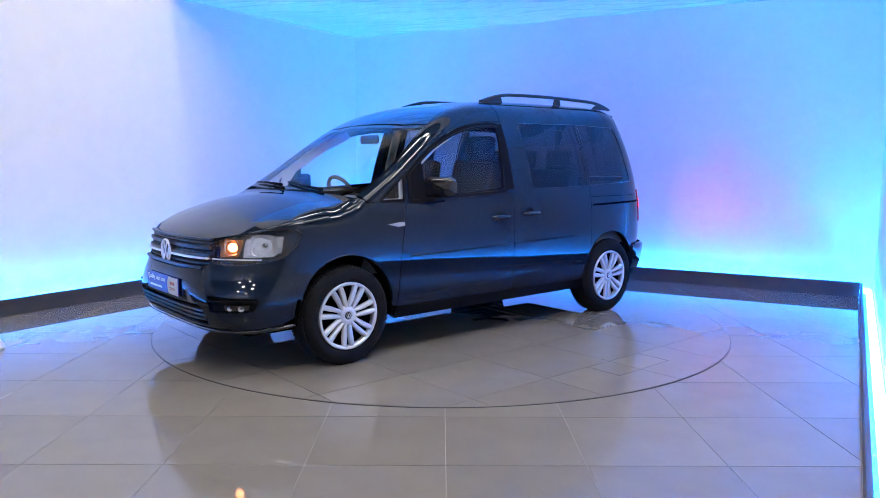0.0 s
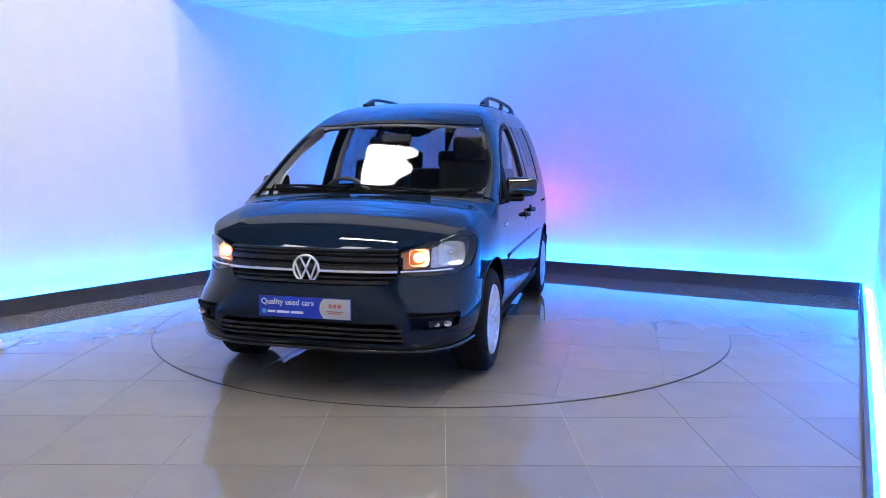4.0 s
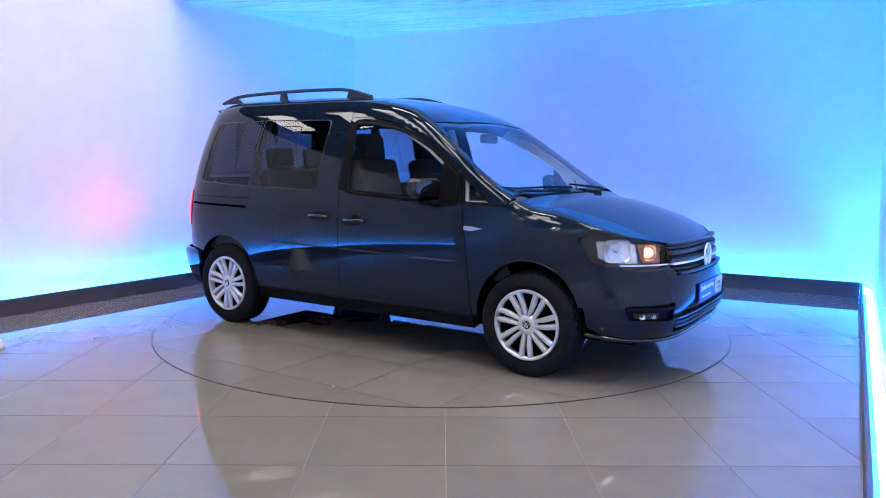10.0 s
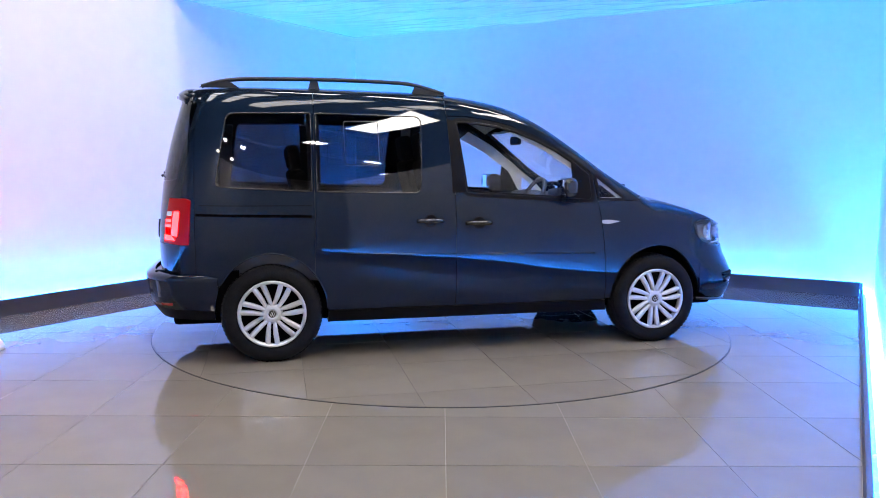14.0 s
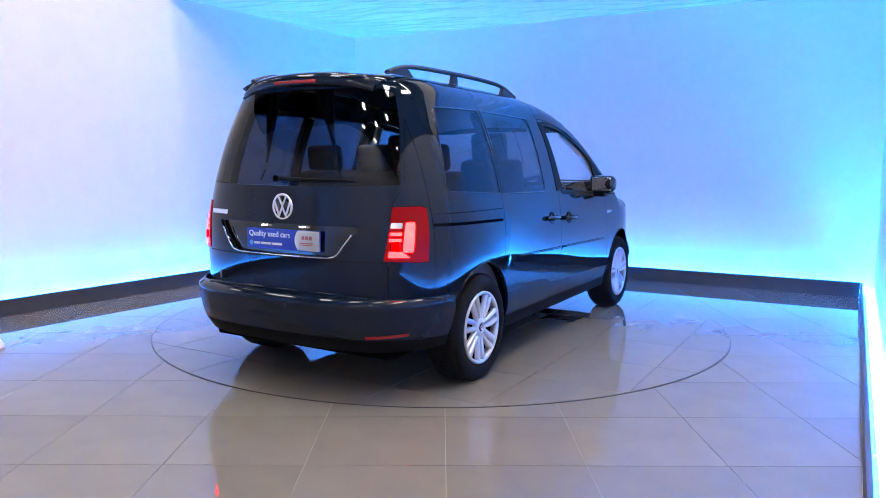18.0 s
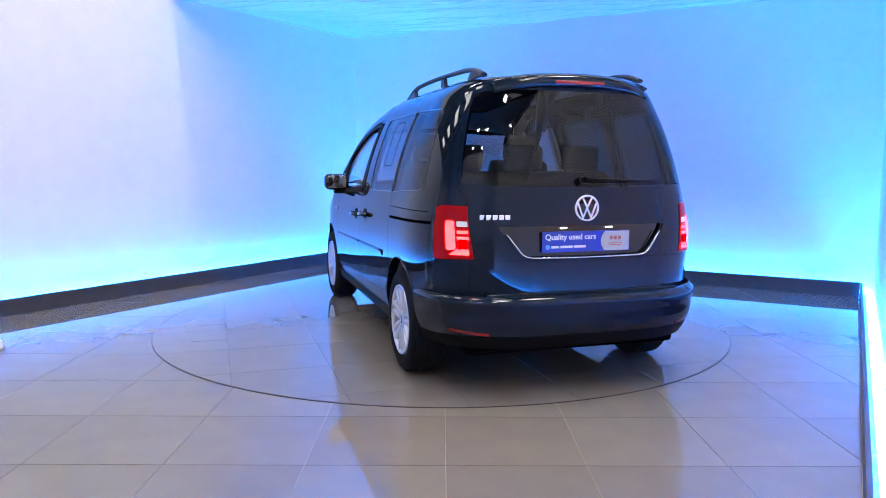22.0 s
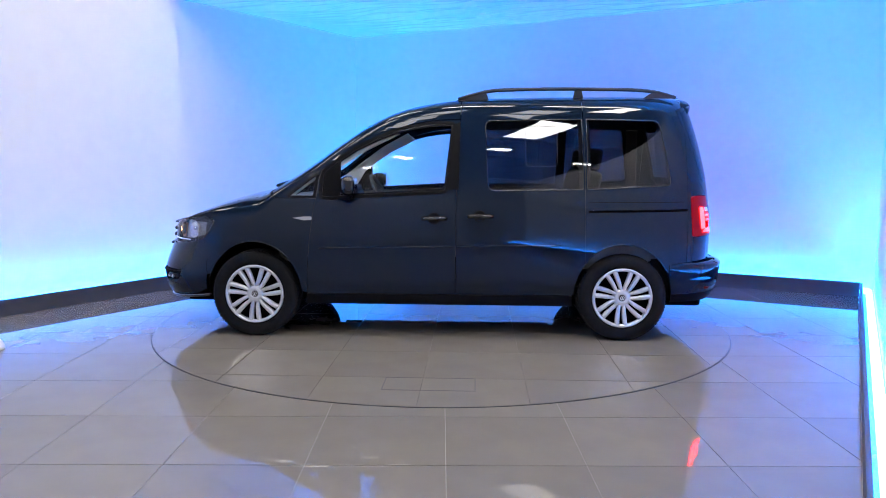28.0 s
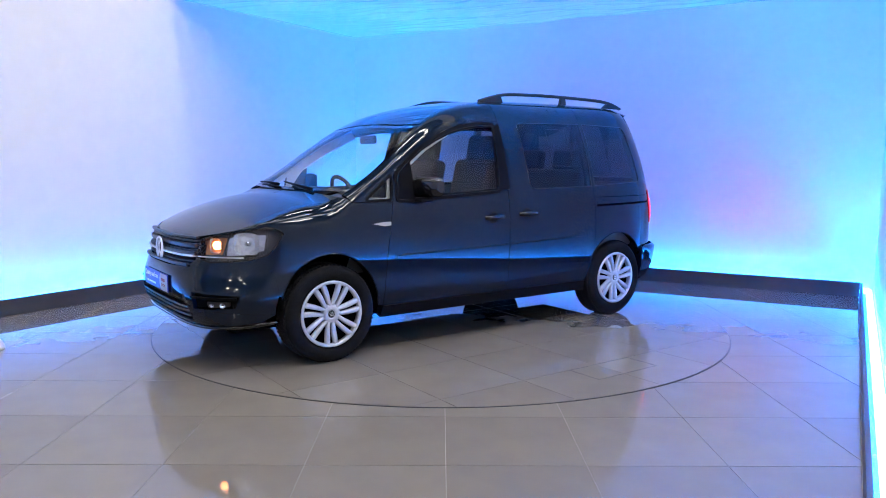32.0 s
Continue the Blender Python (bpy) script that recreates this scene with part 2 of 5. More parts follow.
wall_slab("wall_left", FRONT_L, CORNER + DIR_L * WT, OUT_L, 3.12, "white painted showroom wall washed by blue cove light")
wall_slab("wall_back", CORNER, CORNER_R, OUT_B, 3.12, "white painted back wall glowing blue above the plinth")
wall_slab("wall_right", END_R, CORNER_R + DIR_R * WT, OUT_R, 3.12, "white painted side wall beside the light trough")
# Unseen low stub, added so the doors mirror just a thin blue line.
wall_slab("wall_right_low", FRONT_R, END_R - DIR_R * 0.003, OUT_R, 0.19, "low white upstand added out of view behind the light trough")


def plinth(name, a, b, out, label):
    poly = [a, b, b + out * 0.022, a + out * 0.022]
    return tagged(prism(name, poly, -0.10, 0.14, PLINTH), label, "plinth", kind="structure")


plinth("baseboard_left", FRONT_L - OUT_L * GAP, PL_C - DIR_L * 0.33, OUT_L, "dark grey plinth board hiding a blue light strip")
plinth("baseboard_back", PL_C - DIR_B * 0.05, PL_R, OUT_B, "dark grey plinth board along the back wall")
plinth("baseboard_right", FRONT_R - OUT_R * GAP_R, PL_R - DIR_R * 0.023, OUT_R, "dark grey plinth board beside the light trough")


def led(a, b, out):
    bm = bmesh.new()
    p, q = a - out * 0.040, b - out * 0.040
    n = int((q - p).length / 0.3)
    add_sweep(bm, [(*p.lerp(q, k / n), 0.045) for k in range(n + 1)], 0.030, 8)
    return tagged(part("led_strip", bm, LED), "glowing blue light strip lying in the trough behind the plinth", "light strip", group="cove light strips")


led(FRONT_L, CORNER - DIR_L * 0.06, OUT_L)
led(CORNER + DIR_B * 0.06, CORNER_R - DIR_B * 0.06, OUT_B)
led(FRONT_R, CORNER_R - DIR_R * 0.06, OUT_R)


# ground: one sheet of screed under the tiles, then the tiles one by one
tagged(box("ground", (44, 44, 0.3), (0, -6, -0.153), GROUT), "pale grout and screed under the showroom tiles", "floor", kind="structure")
floor_root = tagged(new("floor"), "polished beige-grey porcelain floor tiles with pale joints", "floor", kind="structure")

PITCH = 0.605
TX0, TY0 = 0.025, -2.935


def tile_mesh(poly, z0, z1):
    """One tile with a fine chamfer round its top edge."""
    bm = bmesh.new()
    top = inset(poly, 0.0015)
    rows = [[bm.verts.new((p[0], p[1], z)) for p in ring] for ring, z in ((poly, z0), (poly, z1 - 0.0003), (top, z1)) if len(ring) == len(poly)]
    for r0, r1 in zip(rows, rows[1:]):
        for i in range(len(poly)):
            j = (i + 1) % len(poly)
            bm.faces.new((r0[i], r0[j], r1[j], r1[i]))
    bm.faces.new(rows[-1])
    bmesh.ops.recalc_face_normals(bm, faces=bm.faces)
    me = bpy.data.meshes.new("floor_tile")
    bm.to_mesh(me)
    bm.free()
    me.materials.append(TILE)
    return me


def inside(p, margin=0.0):
    """Is a place between the plinths?"""
    q = Vector(p)
    return (q - PL_C).dot(OUT_L) < margin and (q - PL_C).dot(OUT_B) < margin and (q - PL_R).dot(OUT_R) < margin


def clip_line(poly, p, n):
    """Keeps the part of a polygon on the far side of a line's normal."""
    out = []
    for i in range(len(poly)):
        a, b = Vector(poly[i - 1]), Vector(poly[i])
        da, db = (a - p).dot(n), (b - p).dot(n)
        if (da <= 0) != (db <= 0):
            out.append(a.lerp(b, da / (da - db)))
        if db <= 0:
            out.append(b)
    clean = []
    for q in out:
        if not clean or (q - clean[-1]).length > 0.004:
            clean.append(q)
    if len(clean) > 2 and (clean[0] - clean[-1]).length < 0.004:
        clean.pop()
    return clean


def floor_tiles():
    half = PITCH / 2 - 0.0016
    square = [Vector((-half, -half)), Vector((half, -half)), Vector((half, half)), Vector((-half, half))]
    whole = tile_mesh(square, -0.012, 0.0)
    for i in range(-9, 8):
        for j in range(-3, 13):
            c = Vector((TX0 + (i + 0.5) * PITCH, TY0 + (j + 0.5) * PITCH))
            poly = [c + q for q in square]
            if c.length < 1.55:
                continue
            for p, n in ((PL_C, OUT_L), (PL_C, OUT_B), (PL_R, OUT_R)):
                poly = clip_line(poly, p - n * 0.002, n)
                if len(poly) < 3:
                    break
            if len(poly) < 3:
                continue
            full = all(inside(c + q, -0.003) for q in square)
            ob = new("floor_tile", whole if full else tile_mesh([q - c for q in poly], -0.012, 0.0))
            ob.location = (c.x, c.y, 0)
            ob.parent = floor_root


def hall_floor():
    """The hall beyond the tiles goes on in the same polished finish."""
    poly = [(-22, -27), (22, -27), (22, TY0 - 3 * PITCH), (-22, TY0 - 3 * PITCH)]
    tagged(prism("floor_hall", poly, -0.012, 0.0, TILE), "polished beige-grey hall floor", "floor", kind="structure")
    side = [(-22, TY0 - 3 * PITCH), (TX0 - 9 * PITCH, TY0 - 3 * PITCH), (TX0 - 9 * PITCH, 6), (-22, 6)]
    tagged(prism("floor_side", side, -0.012, -0.001, TILE), "polished beige-grey hall floor", "floor", kind="structure")


def trough_beds():
    for name, a, b, out, gap in (("trough_left", FRONT_L, CORNER, OUT_L, GAP), ("trough_back", CORNER, CORNER_R, OUT_B, GAP), ("trough_right", FRONT_R, CORNER_R, OUT_R, GAP_R)):
        p, q = a - out * gap, b - out * gap
        bm = bmesh.new()
        n = 60
        rows = [[bm.verts.new((*(p.lerp(q, i / n) + out * gap * k), -0.01 + 0.012 * noise.noise((i * 0.9, k * 3, 7)))) for k in (0.1, 0.4, 0.7, 1.0)] for i in range(n + 1)]
        for r0, r1 in zip(rows, rows[1:]):
            for k in range(3):
                bm.faces.new((r0[k], r0[k + 1], r1[k + 1], r1[k]))
        bmesh.ops.recalc_face_normals(bm, faces=bm.faces)
        tagged(part(name, bm, RUBBLE), "rough pale screed and dust in the light trough", "floor", kind="structure")


hall_floor()
trough_beds()

# film ceiling over the booth, its free edge parallel to the back wall
EDGE_L = CORNER - DIR_L * 2.84
EDGE_R = cross(EDGE_L, DIR_B, WR, DIR_R)


def film_ceiling():
    bm = bmesh.new()
    n, m = 240, 150
    a0, a1, b0, b1 = CORNER, CORNER_R, EDGE_L, EDGE_R
    grid = []
    for j in range(m + 1):
        row = []
        for i in range(n + 1):
            s, t = i / n, j / m
            p = (a0.lerp(a1, s)).lerp(b0.lerp(b1, s), t)
            run = (p - CORNER).dot(DIR_B)
            deep = -(p - CORNER).dot(OUT_B)
            slack = min(1.0, max(0.0, (run - 0.55 + 0.35 * deep) / 0.9)) * min(1.0, deep / 0.12 + 0.25)
            z = 0.030 * noise.noise((run * 1.1, deep * 3.2, 1.0)) + 0.020 * noise.noise((run * 2.1 + deep, deep * 9.0, 4.0)) + 0.006 * noise.noise((run * 4, deep * 24.0, 9.0)) + 0.0015 * noise.noise((run * 7 + 2 * deep, deep * 55.0, 3.0))
            row.append(bm.verts.new((p.x, p.y, CEIL + slack * z - 0.02 * slack)))
        grid.append(row)
    for j in range(m):
        for i in range(n):
            f = bm.faces.new((grid[j][i], grid[j][i + 1], grid[j + 1][i + 1], grid[j + 1][i]))
            f.smooth = True
    bmesh.ops.recalc_face_normals(bm, faces=bm.faces)
    tagged(part("ceiling", bm, FILM), "wrinkled silver-white film stretched over the booth", "ceiling", kind="structure")
    poly = [CORNER, CORNER_R, EDGE_R, EDGE_L]
    tagged(prism("ceiling_deck", poly, CEIL + 0.06, CEIL + 0.12, HALL), "plain board deck above the stretched film", "ceiling", kind="structure")


film_ceiling()


def fascia():
    """A pale board along the film's free edge, facing the hall."""
    a, b = EDGE_L + OUT_L * WT, EDGE_R + OUT_R * WT
    tagged(prism("trim_fascia", [a, b, b - OUT_B * 0.05, a - OUT_B * 0.05], CEIL - 0.01, CEIL + 0.62, FASCIA), "beige fascia board along the free edge of the film ceiling", "fascia", kind="structure")


fascia()


# the hall round the booth: black roof, dark walls; across from the back wall a grey wall added for reflections
ROOF_Z = 5.0


def across(u, v):
    """A place in the hall: u along the back wall, v away from it, from the turntable's axis."""
    return DIR_B * u - OUT_B * v


def hall():
    for name, size, at in (("wall_hall_south", (40, 0.2, 5.2), (0, -24.1, 2.48)), ("wall_hall_north", (40, 0.2, 5.2), (0, 9.1, 2.48)),
                           ("wall_hall_west", (0.2, 33.0, 5.2), (-16.1, -7.5, 2.48)), ("wall_hall_east", (0.2, 33.0, 5.2), (16.1, -7.5, 2.48))):
        tagged(box(name, size, at, HALL), "dark grey clad hall wall", "wall", kind="structure")
    tagged(box("ceiling_hall", (40, 40, 0.2), (0, -7.5, ROOF_Z + 0.17), ROOF), "dark brown-grey hall roof deck", "ceiling", kind="structure")
    # Out of view: this wall is added to brighten the flanks by reflection.
    poly = [across(-9.5, 7.5), across(-9.5, 7.36), across(8.5, 7.36), across(8.5, 7.5)]
    tagged(prism("wall_fill_grey", poly, 0.0, ROOF_Z, SCREEN), "unseen plain grey wall added facing the booth for the car to reflect", "wall", kind="structure")


def ceiling_panels():
    # The wide NEAR_PANEL pair on the right is added to whiten the left wall.
    for v, places, lit, turn in ((-0.02, (-1.35, 0.2, 1.75), NEAR_PANEL, 90), (0.55, (2.6,), NEAR_PANEL, 0), (1.60, (-2.4, -1.0, 0.4, 1.8), PANEL, 0),
                                 (2.65, (-6.75, -5.3, -3.85, -2.4, -0.95, 0.5), PANEL, 0), (2.65, (2.5,), NEAR_PANEL, 0)):
        first, w = None, 0.16 if turn else 0.54
        for u in places:
            c = across(u, v)
            m = Matrix.Translation((c.x, c.y, ROOF_Z)) @ pose(0, 0, 0, 0, 0, turn - 28.22)
            if first is None:
                first = tagged(new("ceiling_light"), "narrow white light batten under the hall roof" if turn else "white rectangular light panel placed out of view under the hall roof", "ceiling light", group="hall light battens" if turn else "hall light panels")
                first.matrix_basis = m
                bm = bmesh.new()
                for x in (w / 2 + 0.015, -w / 2 - 0.015):
                    add_box(bm, (0.03, 1.2, 0.05), (x, 0, 0))
                for y in (0.585, -0.585):
                    add_box(bm, (w, 0.03, 0.05), (0, y, 0))
                add_box(bm, (w, 1.14, 0.01), (0, 0, 0.02))
                part("frame", bm, BEAM, first)
                box("diffuser", (w, 1.14, 0.01), (0, 0, -0.012), lit, first)
                for y in (0.45, -0.45):
                    box("hanger", (0.012, 0.012, 0.06), (0, y, 0.05), BEAM, first)
            else:
                copy_thing(first, m)


def ceiling_spots():
    """Small square lights further out under the roof."""
    first = None
    for x, y in ((-1.87, -6.95), (-3.2, -6.1), (0.4, -5.2), (1.7, -6.7), (4.4, -5.8), (2.5, -8.0), (-1.2, -5.95), (-2.4, -5.2)):
        m = Matrix.Translation((x, y, ROOF_Z)) @ pose(0, 0, 0, 0, 0, -28.22)
        if first is None:
            first = tagged(new("spot_light"), "small white square light under the hall roof", "ceiling light", group="hall spot lights")
            first.matrix_basis = m
            box("can", (0.36, 0.22, 0.07), (0, 0, 0.035), BEAM, first)
            box("diffuser", (0.32, 0.18, 0.01), (0, 0, -0.006), SPOT, first)
        else:
            copy_thing(first, m)


def roof_beams():
    for v in (-1.2, 1.75, 3.6, 5.2):
        poly = [across(-12, v), across(-12, v - 0.12), across(12, v - 0.12), across(12, v)]
        tagged(prism("ceiling_beam", poly, ROOF_Z - 0.14, ROOF_Z + 0.06, ROOF_BEAM), "dark steel beam under the hall roof", "beam", kind="structure")


hall()
roof_beams()
ceiling_panels()
ceiling_spots()

# ---- the turntable ----
R_T = 2.247
turntable = tagged(new("turntable"), "round tiled turntable flush with the floor, thin dark rim", "turntable")


def disc(bm, r0, r1, z, seg=160):
    a = [bm.verts.new((r0 * math.cos(k * math.tau / seg), r0 * math.sin(k * math.tau / seg), z)) for k in range(seg)]
    b = [bm.verts.new((r1 * math.cos(k * math.tau / seg), r1 * math.sin(k * math.tau / seg), z)) for k in range(seg)]
    for k in range(seg):
        bm.faces.new((a[k], b[k], b[(k + 1) % seg], a[(k + 1) % seg]))


def build_turntable():
    bm = bmesh.new()
    add_lathe(bm, [(2.2385, 0.0015), (2.2385, 0.004), (2.2445, 0.004), (2.2445, 0.0005)], 160, "z")
    part("rim", bm, RING, turntable, "thin dark rim gap")
    bm = bmesh.new()
    add_lathe(bm, [(0.001, 0.0005), (2.238, 0.0005), (2.238, 0.0035), (0.001, 0.0035)], 160, "z")
    part("base_plate", bm, DISC_GROUT, turntable)
    circle = [Vector((2.238 * math.cos(k * math.tau / 160), 2.238 * math.sin(k * math.tau / 160))) for k in range(160)]
    half = PITCH / 2 - 0.0012
    whole = None
    for i in range(-4, 5):
        for j in range(-4, 5):
            c = Vector(((i + 0.5) * PITCH + 0.03, (j + 0.5) * PITCH - 0.1))
            poly = [c + Vector(q) * half for q in ((-1, -1), (1, -1), (1, 1), (-1, 1))]
            if min(q.length for q in poly) > 2.238 and c.length > 2.3:
                continue
            cut = any(q.length > 2.238 for q in poly)
            if cut:
                for k in range(160):
                    mid = (circle[k] + circle[(k + 1) % 160]) / 2
                    poly = clip_line(poly, mid, mid.normalized())
                    if len(poly) < 3:
                        break
                if len(poly) < 3:
                    continue
            if not cut and whole is None:
                whole = tile_mesh([q - c for q in poly], 0.002, 0.006)
            ob = new("tile", tile_mesh([q - c for q in poly], 0.002, 0.006) if cut else whole)
            ob.location = (c.x, c.y, 0)
            ob.parent = turntable

    # a lift-out cover let into the tiles, told by its fine dark joint
    bm = bmesh.new()
    for x0, x1, y0, y1 in ((-0.28, 0.25, 1.717, 1.722), (-0.28, 0.25, 1.958, 1.963), (-0.283, -0.278, 1.717, 1.963), (0.248, 0.253, 1.717, 1.963)):
        add_box(bm, (x1 - x0, y1 - y0, 0.0012), ((x0 + x1) / 2, (y0 + y1) / 2, 0.0062))
    part("cover_joint", bm, RING, turntable, "fine dark joint of a lift-out cover")


build_turntable()

# ---- the car: one skin, cut into panels ----
OX, OY = -0.001, -0.198               # the car stands a little off the turntable's axis
car = tagged(new("car"), "dark blue metallic small passenger van with roof rails, lights on", "car")


def curve(*table):
    """A smooth curve through (place, value) pairs."""
    xs, ys = [p[0] for p in table], [p[1] for p in table]
    n = len(xs)
    sl = [(ys[i + 1] - ys[i]) / (xs[i + 1] - xs[i]) for i in range(n - 1)]
    tg = [sl[0]] + [(sl[i - 1] * (xs[i + 1] - xs[i]) + sl[i] * (xs[i] - xs[i - 1])) / (xs[i + 1] - xs[i - 1]) for i in range(1, n - 1)] + [sl[-1]]

    def value(x):
        if x <= xs[0]:
            return ys[0] + tg[0] * (x - xs[0])
        if x >= xs[-1]:
            return ys[-1] + tg[-1] * (x - xs[-1])
        i = max(k for k in range(n - 1) if xs[k] <= x)
        h = xs[i + 1] - xs[i]
        t = (x - xs[i]) / h
        return (ys[i] * (1 + 2 * t) * (1 - t) ** 2 + h * tg[i] * t * (1 - t) ** 2 + ys[i + 1] * t * t * (3 - 2 * t) + h * tg[i + 1] * t * t * (t - 1))
    return value


z_top = curve((-2.1, 1.735), (-1.9, 1.772), (-1.64, 1.789), (-1.1, 1.795), (-0.6, 1.79), (-0.18, 1.772), (0.08, 1.742), (0.3, 1.692), (0.52, 1.602), (0.74, 1.463),
              (0.964, 1.303), (1.19, 1.151), (1.30, 1.085), (1.46, 1.046), (1.64, 0.997), (1.87, 0.917), (2.0, 0.862), (2.09, 0.812), (2.2, 0.73))
crown = curve((-2.1, 0.035), (-1.0, 0.035), (0.0, 0.038), (0.3, 0.05), (0.6, 0.085), (0.95, 0.10), (1.2, 0.085), (1.4, 0.065), (1.7, 0.055), (1.9, 0.045), (2.1, 0.03), (2.2, 0.03))
edge_r = curve((-2.1, 0.11), (-0.3, 0.11), (0.3, 0.085), (0.6, 0.06), (1.0, 0.05), (1.2, 0.07), (1.4, 0.125), (1.56, 0.10), (1.72, 0.026), (1.88, 0.012), (2.05, 0.010), (2.2, 0.01))
half_w = curve((0.2, 0.83), (0.27, 0.846), (0.35, 0.864), (0.41, 0.879), (0.48, 0.885), (0.6, 0.8900), (0.7, 0.8925), (0.78, 0.8925), (0.9, 0.887), (1.0, 0.875), (1.07, 0.861), (1.25, 0.818), (1.45, 0.753), (1.64, 0.666), (1.8, 0.58))
front_x = curve((0.2, 2.05), (0.25, 2.09), (0.30, 2.135), (0.38, 2.165), (0.50, 2.178), (0.58, 2.178), (0.63, 2.165), (0.68, 2.14), (0.74, 2.128), (0.80, 2.118), (0.86, 2.10), (1.0, 2.12), (1.2, 2.15), (1.8, 2.2))
rear_x = curve((0.2, -2.07), (0.5, -2.075), (0.7, -2.08), (0.9, -2.075), (1.03, -2.06), (1.15, -2.045), (1.27, -2.022), (1.51, -1.965), (1.65, -1.925), (1.8, -1.88))
MR, X0F, X0R = 3.7, 1.05, -1.2


def mf(z):
    """How square the nose is in plan: squarer low down, round the bumper."""
    t = min(1.0, max(0.0, (0.62 - z) / 0.20))
    return 3.0 + 1.3 * t * t * (3 - 2 * t)


def width(x, z):
    """Half the car's width at x and height z."""
    w = half_w(z)
    if x > X0F:
        s = min(0.9999, (x - X0F) / (front_x(z) - X0F))
        w *= (1 - s ** mf(z)) ** (1 / mf(z))
    elif x < X0R:
        s = min(0.9999, (x - X0R) / (rear_x(z) - X0R))
        w *= (1 - s ** MR) ** (1 / MR)
    return w


def section(x):
    """The rounded edge between side and top at x: where it begins, its hinge and where it ends."""
    h = z_top(x) - crown(x)
    r = edge_r(x)
    ye = width(x, h)
    y2 = max(0.05, ye - 1.15 * r)
    z2 = h + crown(x) * (1 - (y2 / ye) ** 2)
    sl = -2 * crown(x) * y2 / ye ** 2
    y1 = ye
    for _ in range(3):
        z1 = z2 + sl * (y1 - y2)
        y1 = width(x, z1)
    return h, ye, (width(x, h - r), h - r), (y1, z1), (y2, z2)


def side_map(x, q):
    """The skin by place and height; past the side's top, q runs 0.1 round the edge to the roof."""
    h, ye, p0, p1, p2 = section(x)
    if q <= p0[1]:
        return Vector((x, width(x, q), q))
    t = (q - p0[1]) / 0.1
    if t > 1:
        y = max(0.0, p2[0] - (t - 1) * 0.1)
        return Vector((x, y, h + crown(x) * (1 - (y / ye) ** 2)))
    a, b, c = (1 - t) ** 2, 2 * t * (1 - t), t * t
    return Vector((x, a * p0[0] + b * p1[0] + c * p2[0], a * p0[1] + b * p1[1] + c * p2[1]))


def rim_q(x, extra=0.004):
    return section(x)[2][1] + 0.1 + extra


def top_map(x, y):
    h, ye, p0, p1, p2 = section(x)
    return Vector((x, y, h + crown(x) * (1 - (y / ye) ** 2)))


def front_map(p, z):
    """The nose, by an angle round it (0 ahead, 90 at the side)."""
    a = radians(abs(p))
    return Vector((X0F + (front_x(z) - X0F) * max(0.0, math.cos(a)) ** (2 / mf(z)), math.copysign(half_w(z) * math.sin(a) ** (2 / mf(z)), p), z))


def rear_map(p, z):
    a = radians(abs(p))
    return Vector((X0R + (rear_x(z) - X0R) * max(0.0, math.cos(a)) ** (2 / MR), math.copysign(half_w(z) * math.sin(a) ** (2 / MR), p), z))


def pf(y, z):
    return math.copysign(math.degrees(math.asin(min(1.0, abs(y) / half_w(z)) ** (mf(z) / 2))), y)


def pfx(x, z):
    return math.degrees(math.acos(min(1.0, (x - X0F) / (front_x(z) - X0F)) ** (mf(z) / 2)))


def pr(y, z):
    return math.copysign(math.degrees(math.asin(min(1.0, abs(y) / half_w(z)) ** (MR / 2))), y)


def prx(x, z):
    return math.degrees(math.acos(min(1.0, max(0.0, (x - X0R) / (rear_x(z) - X0R))) ** (MR / 2)))


WAY = {side_map: Vector((0, 1, 0.25)), top_map: Vector((0.2, 0, 1)), front_map: Vector((1, 0, 0.0)), rear_map: Vector((-1, 0, 0.0))}


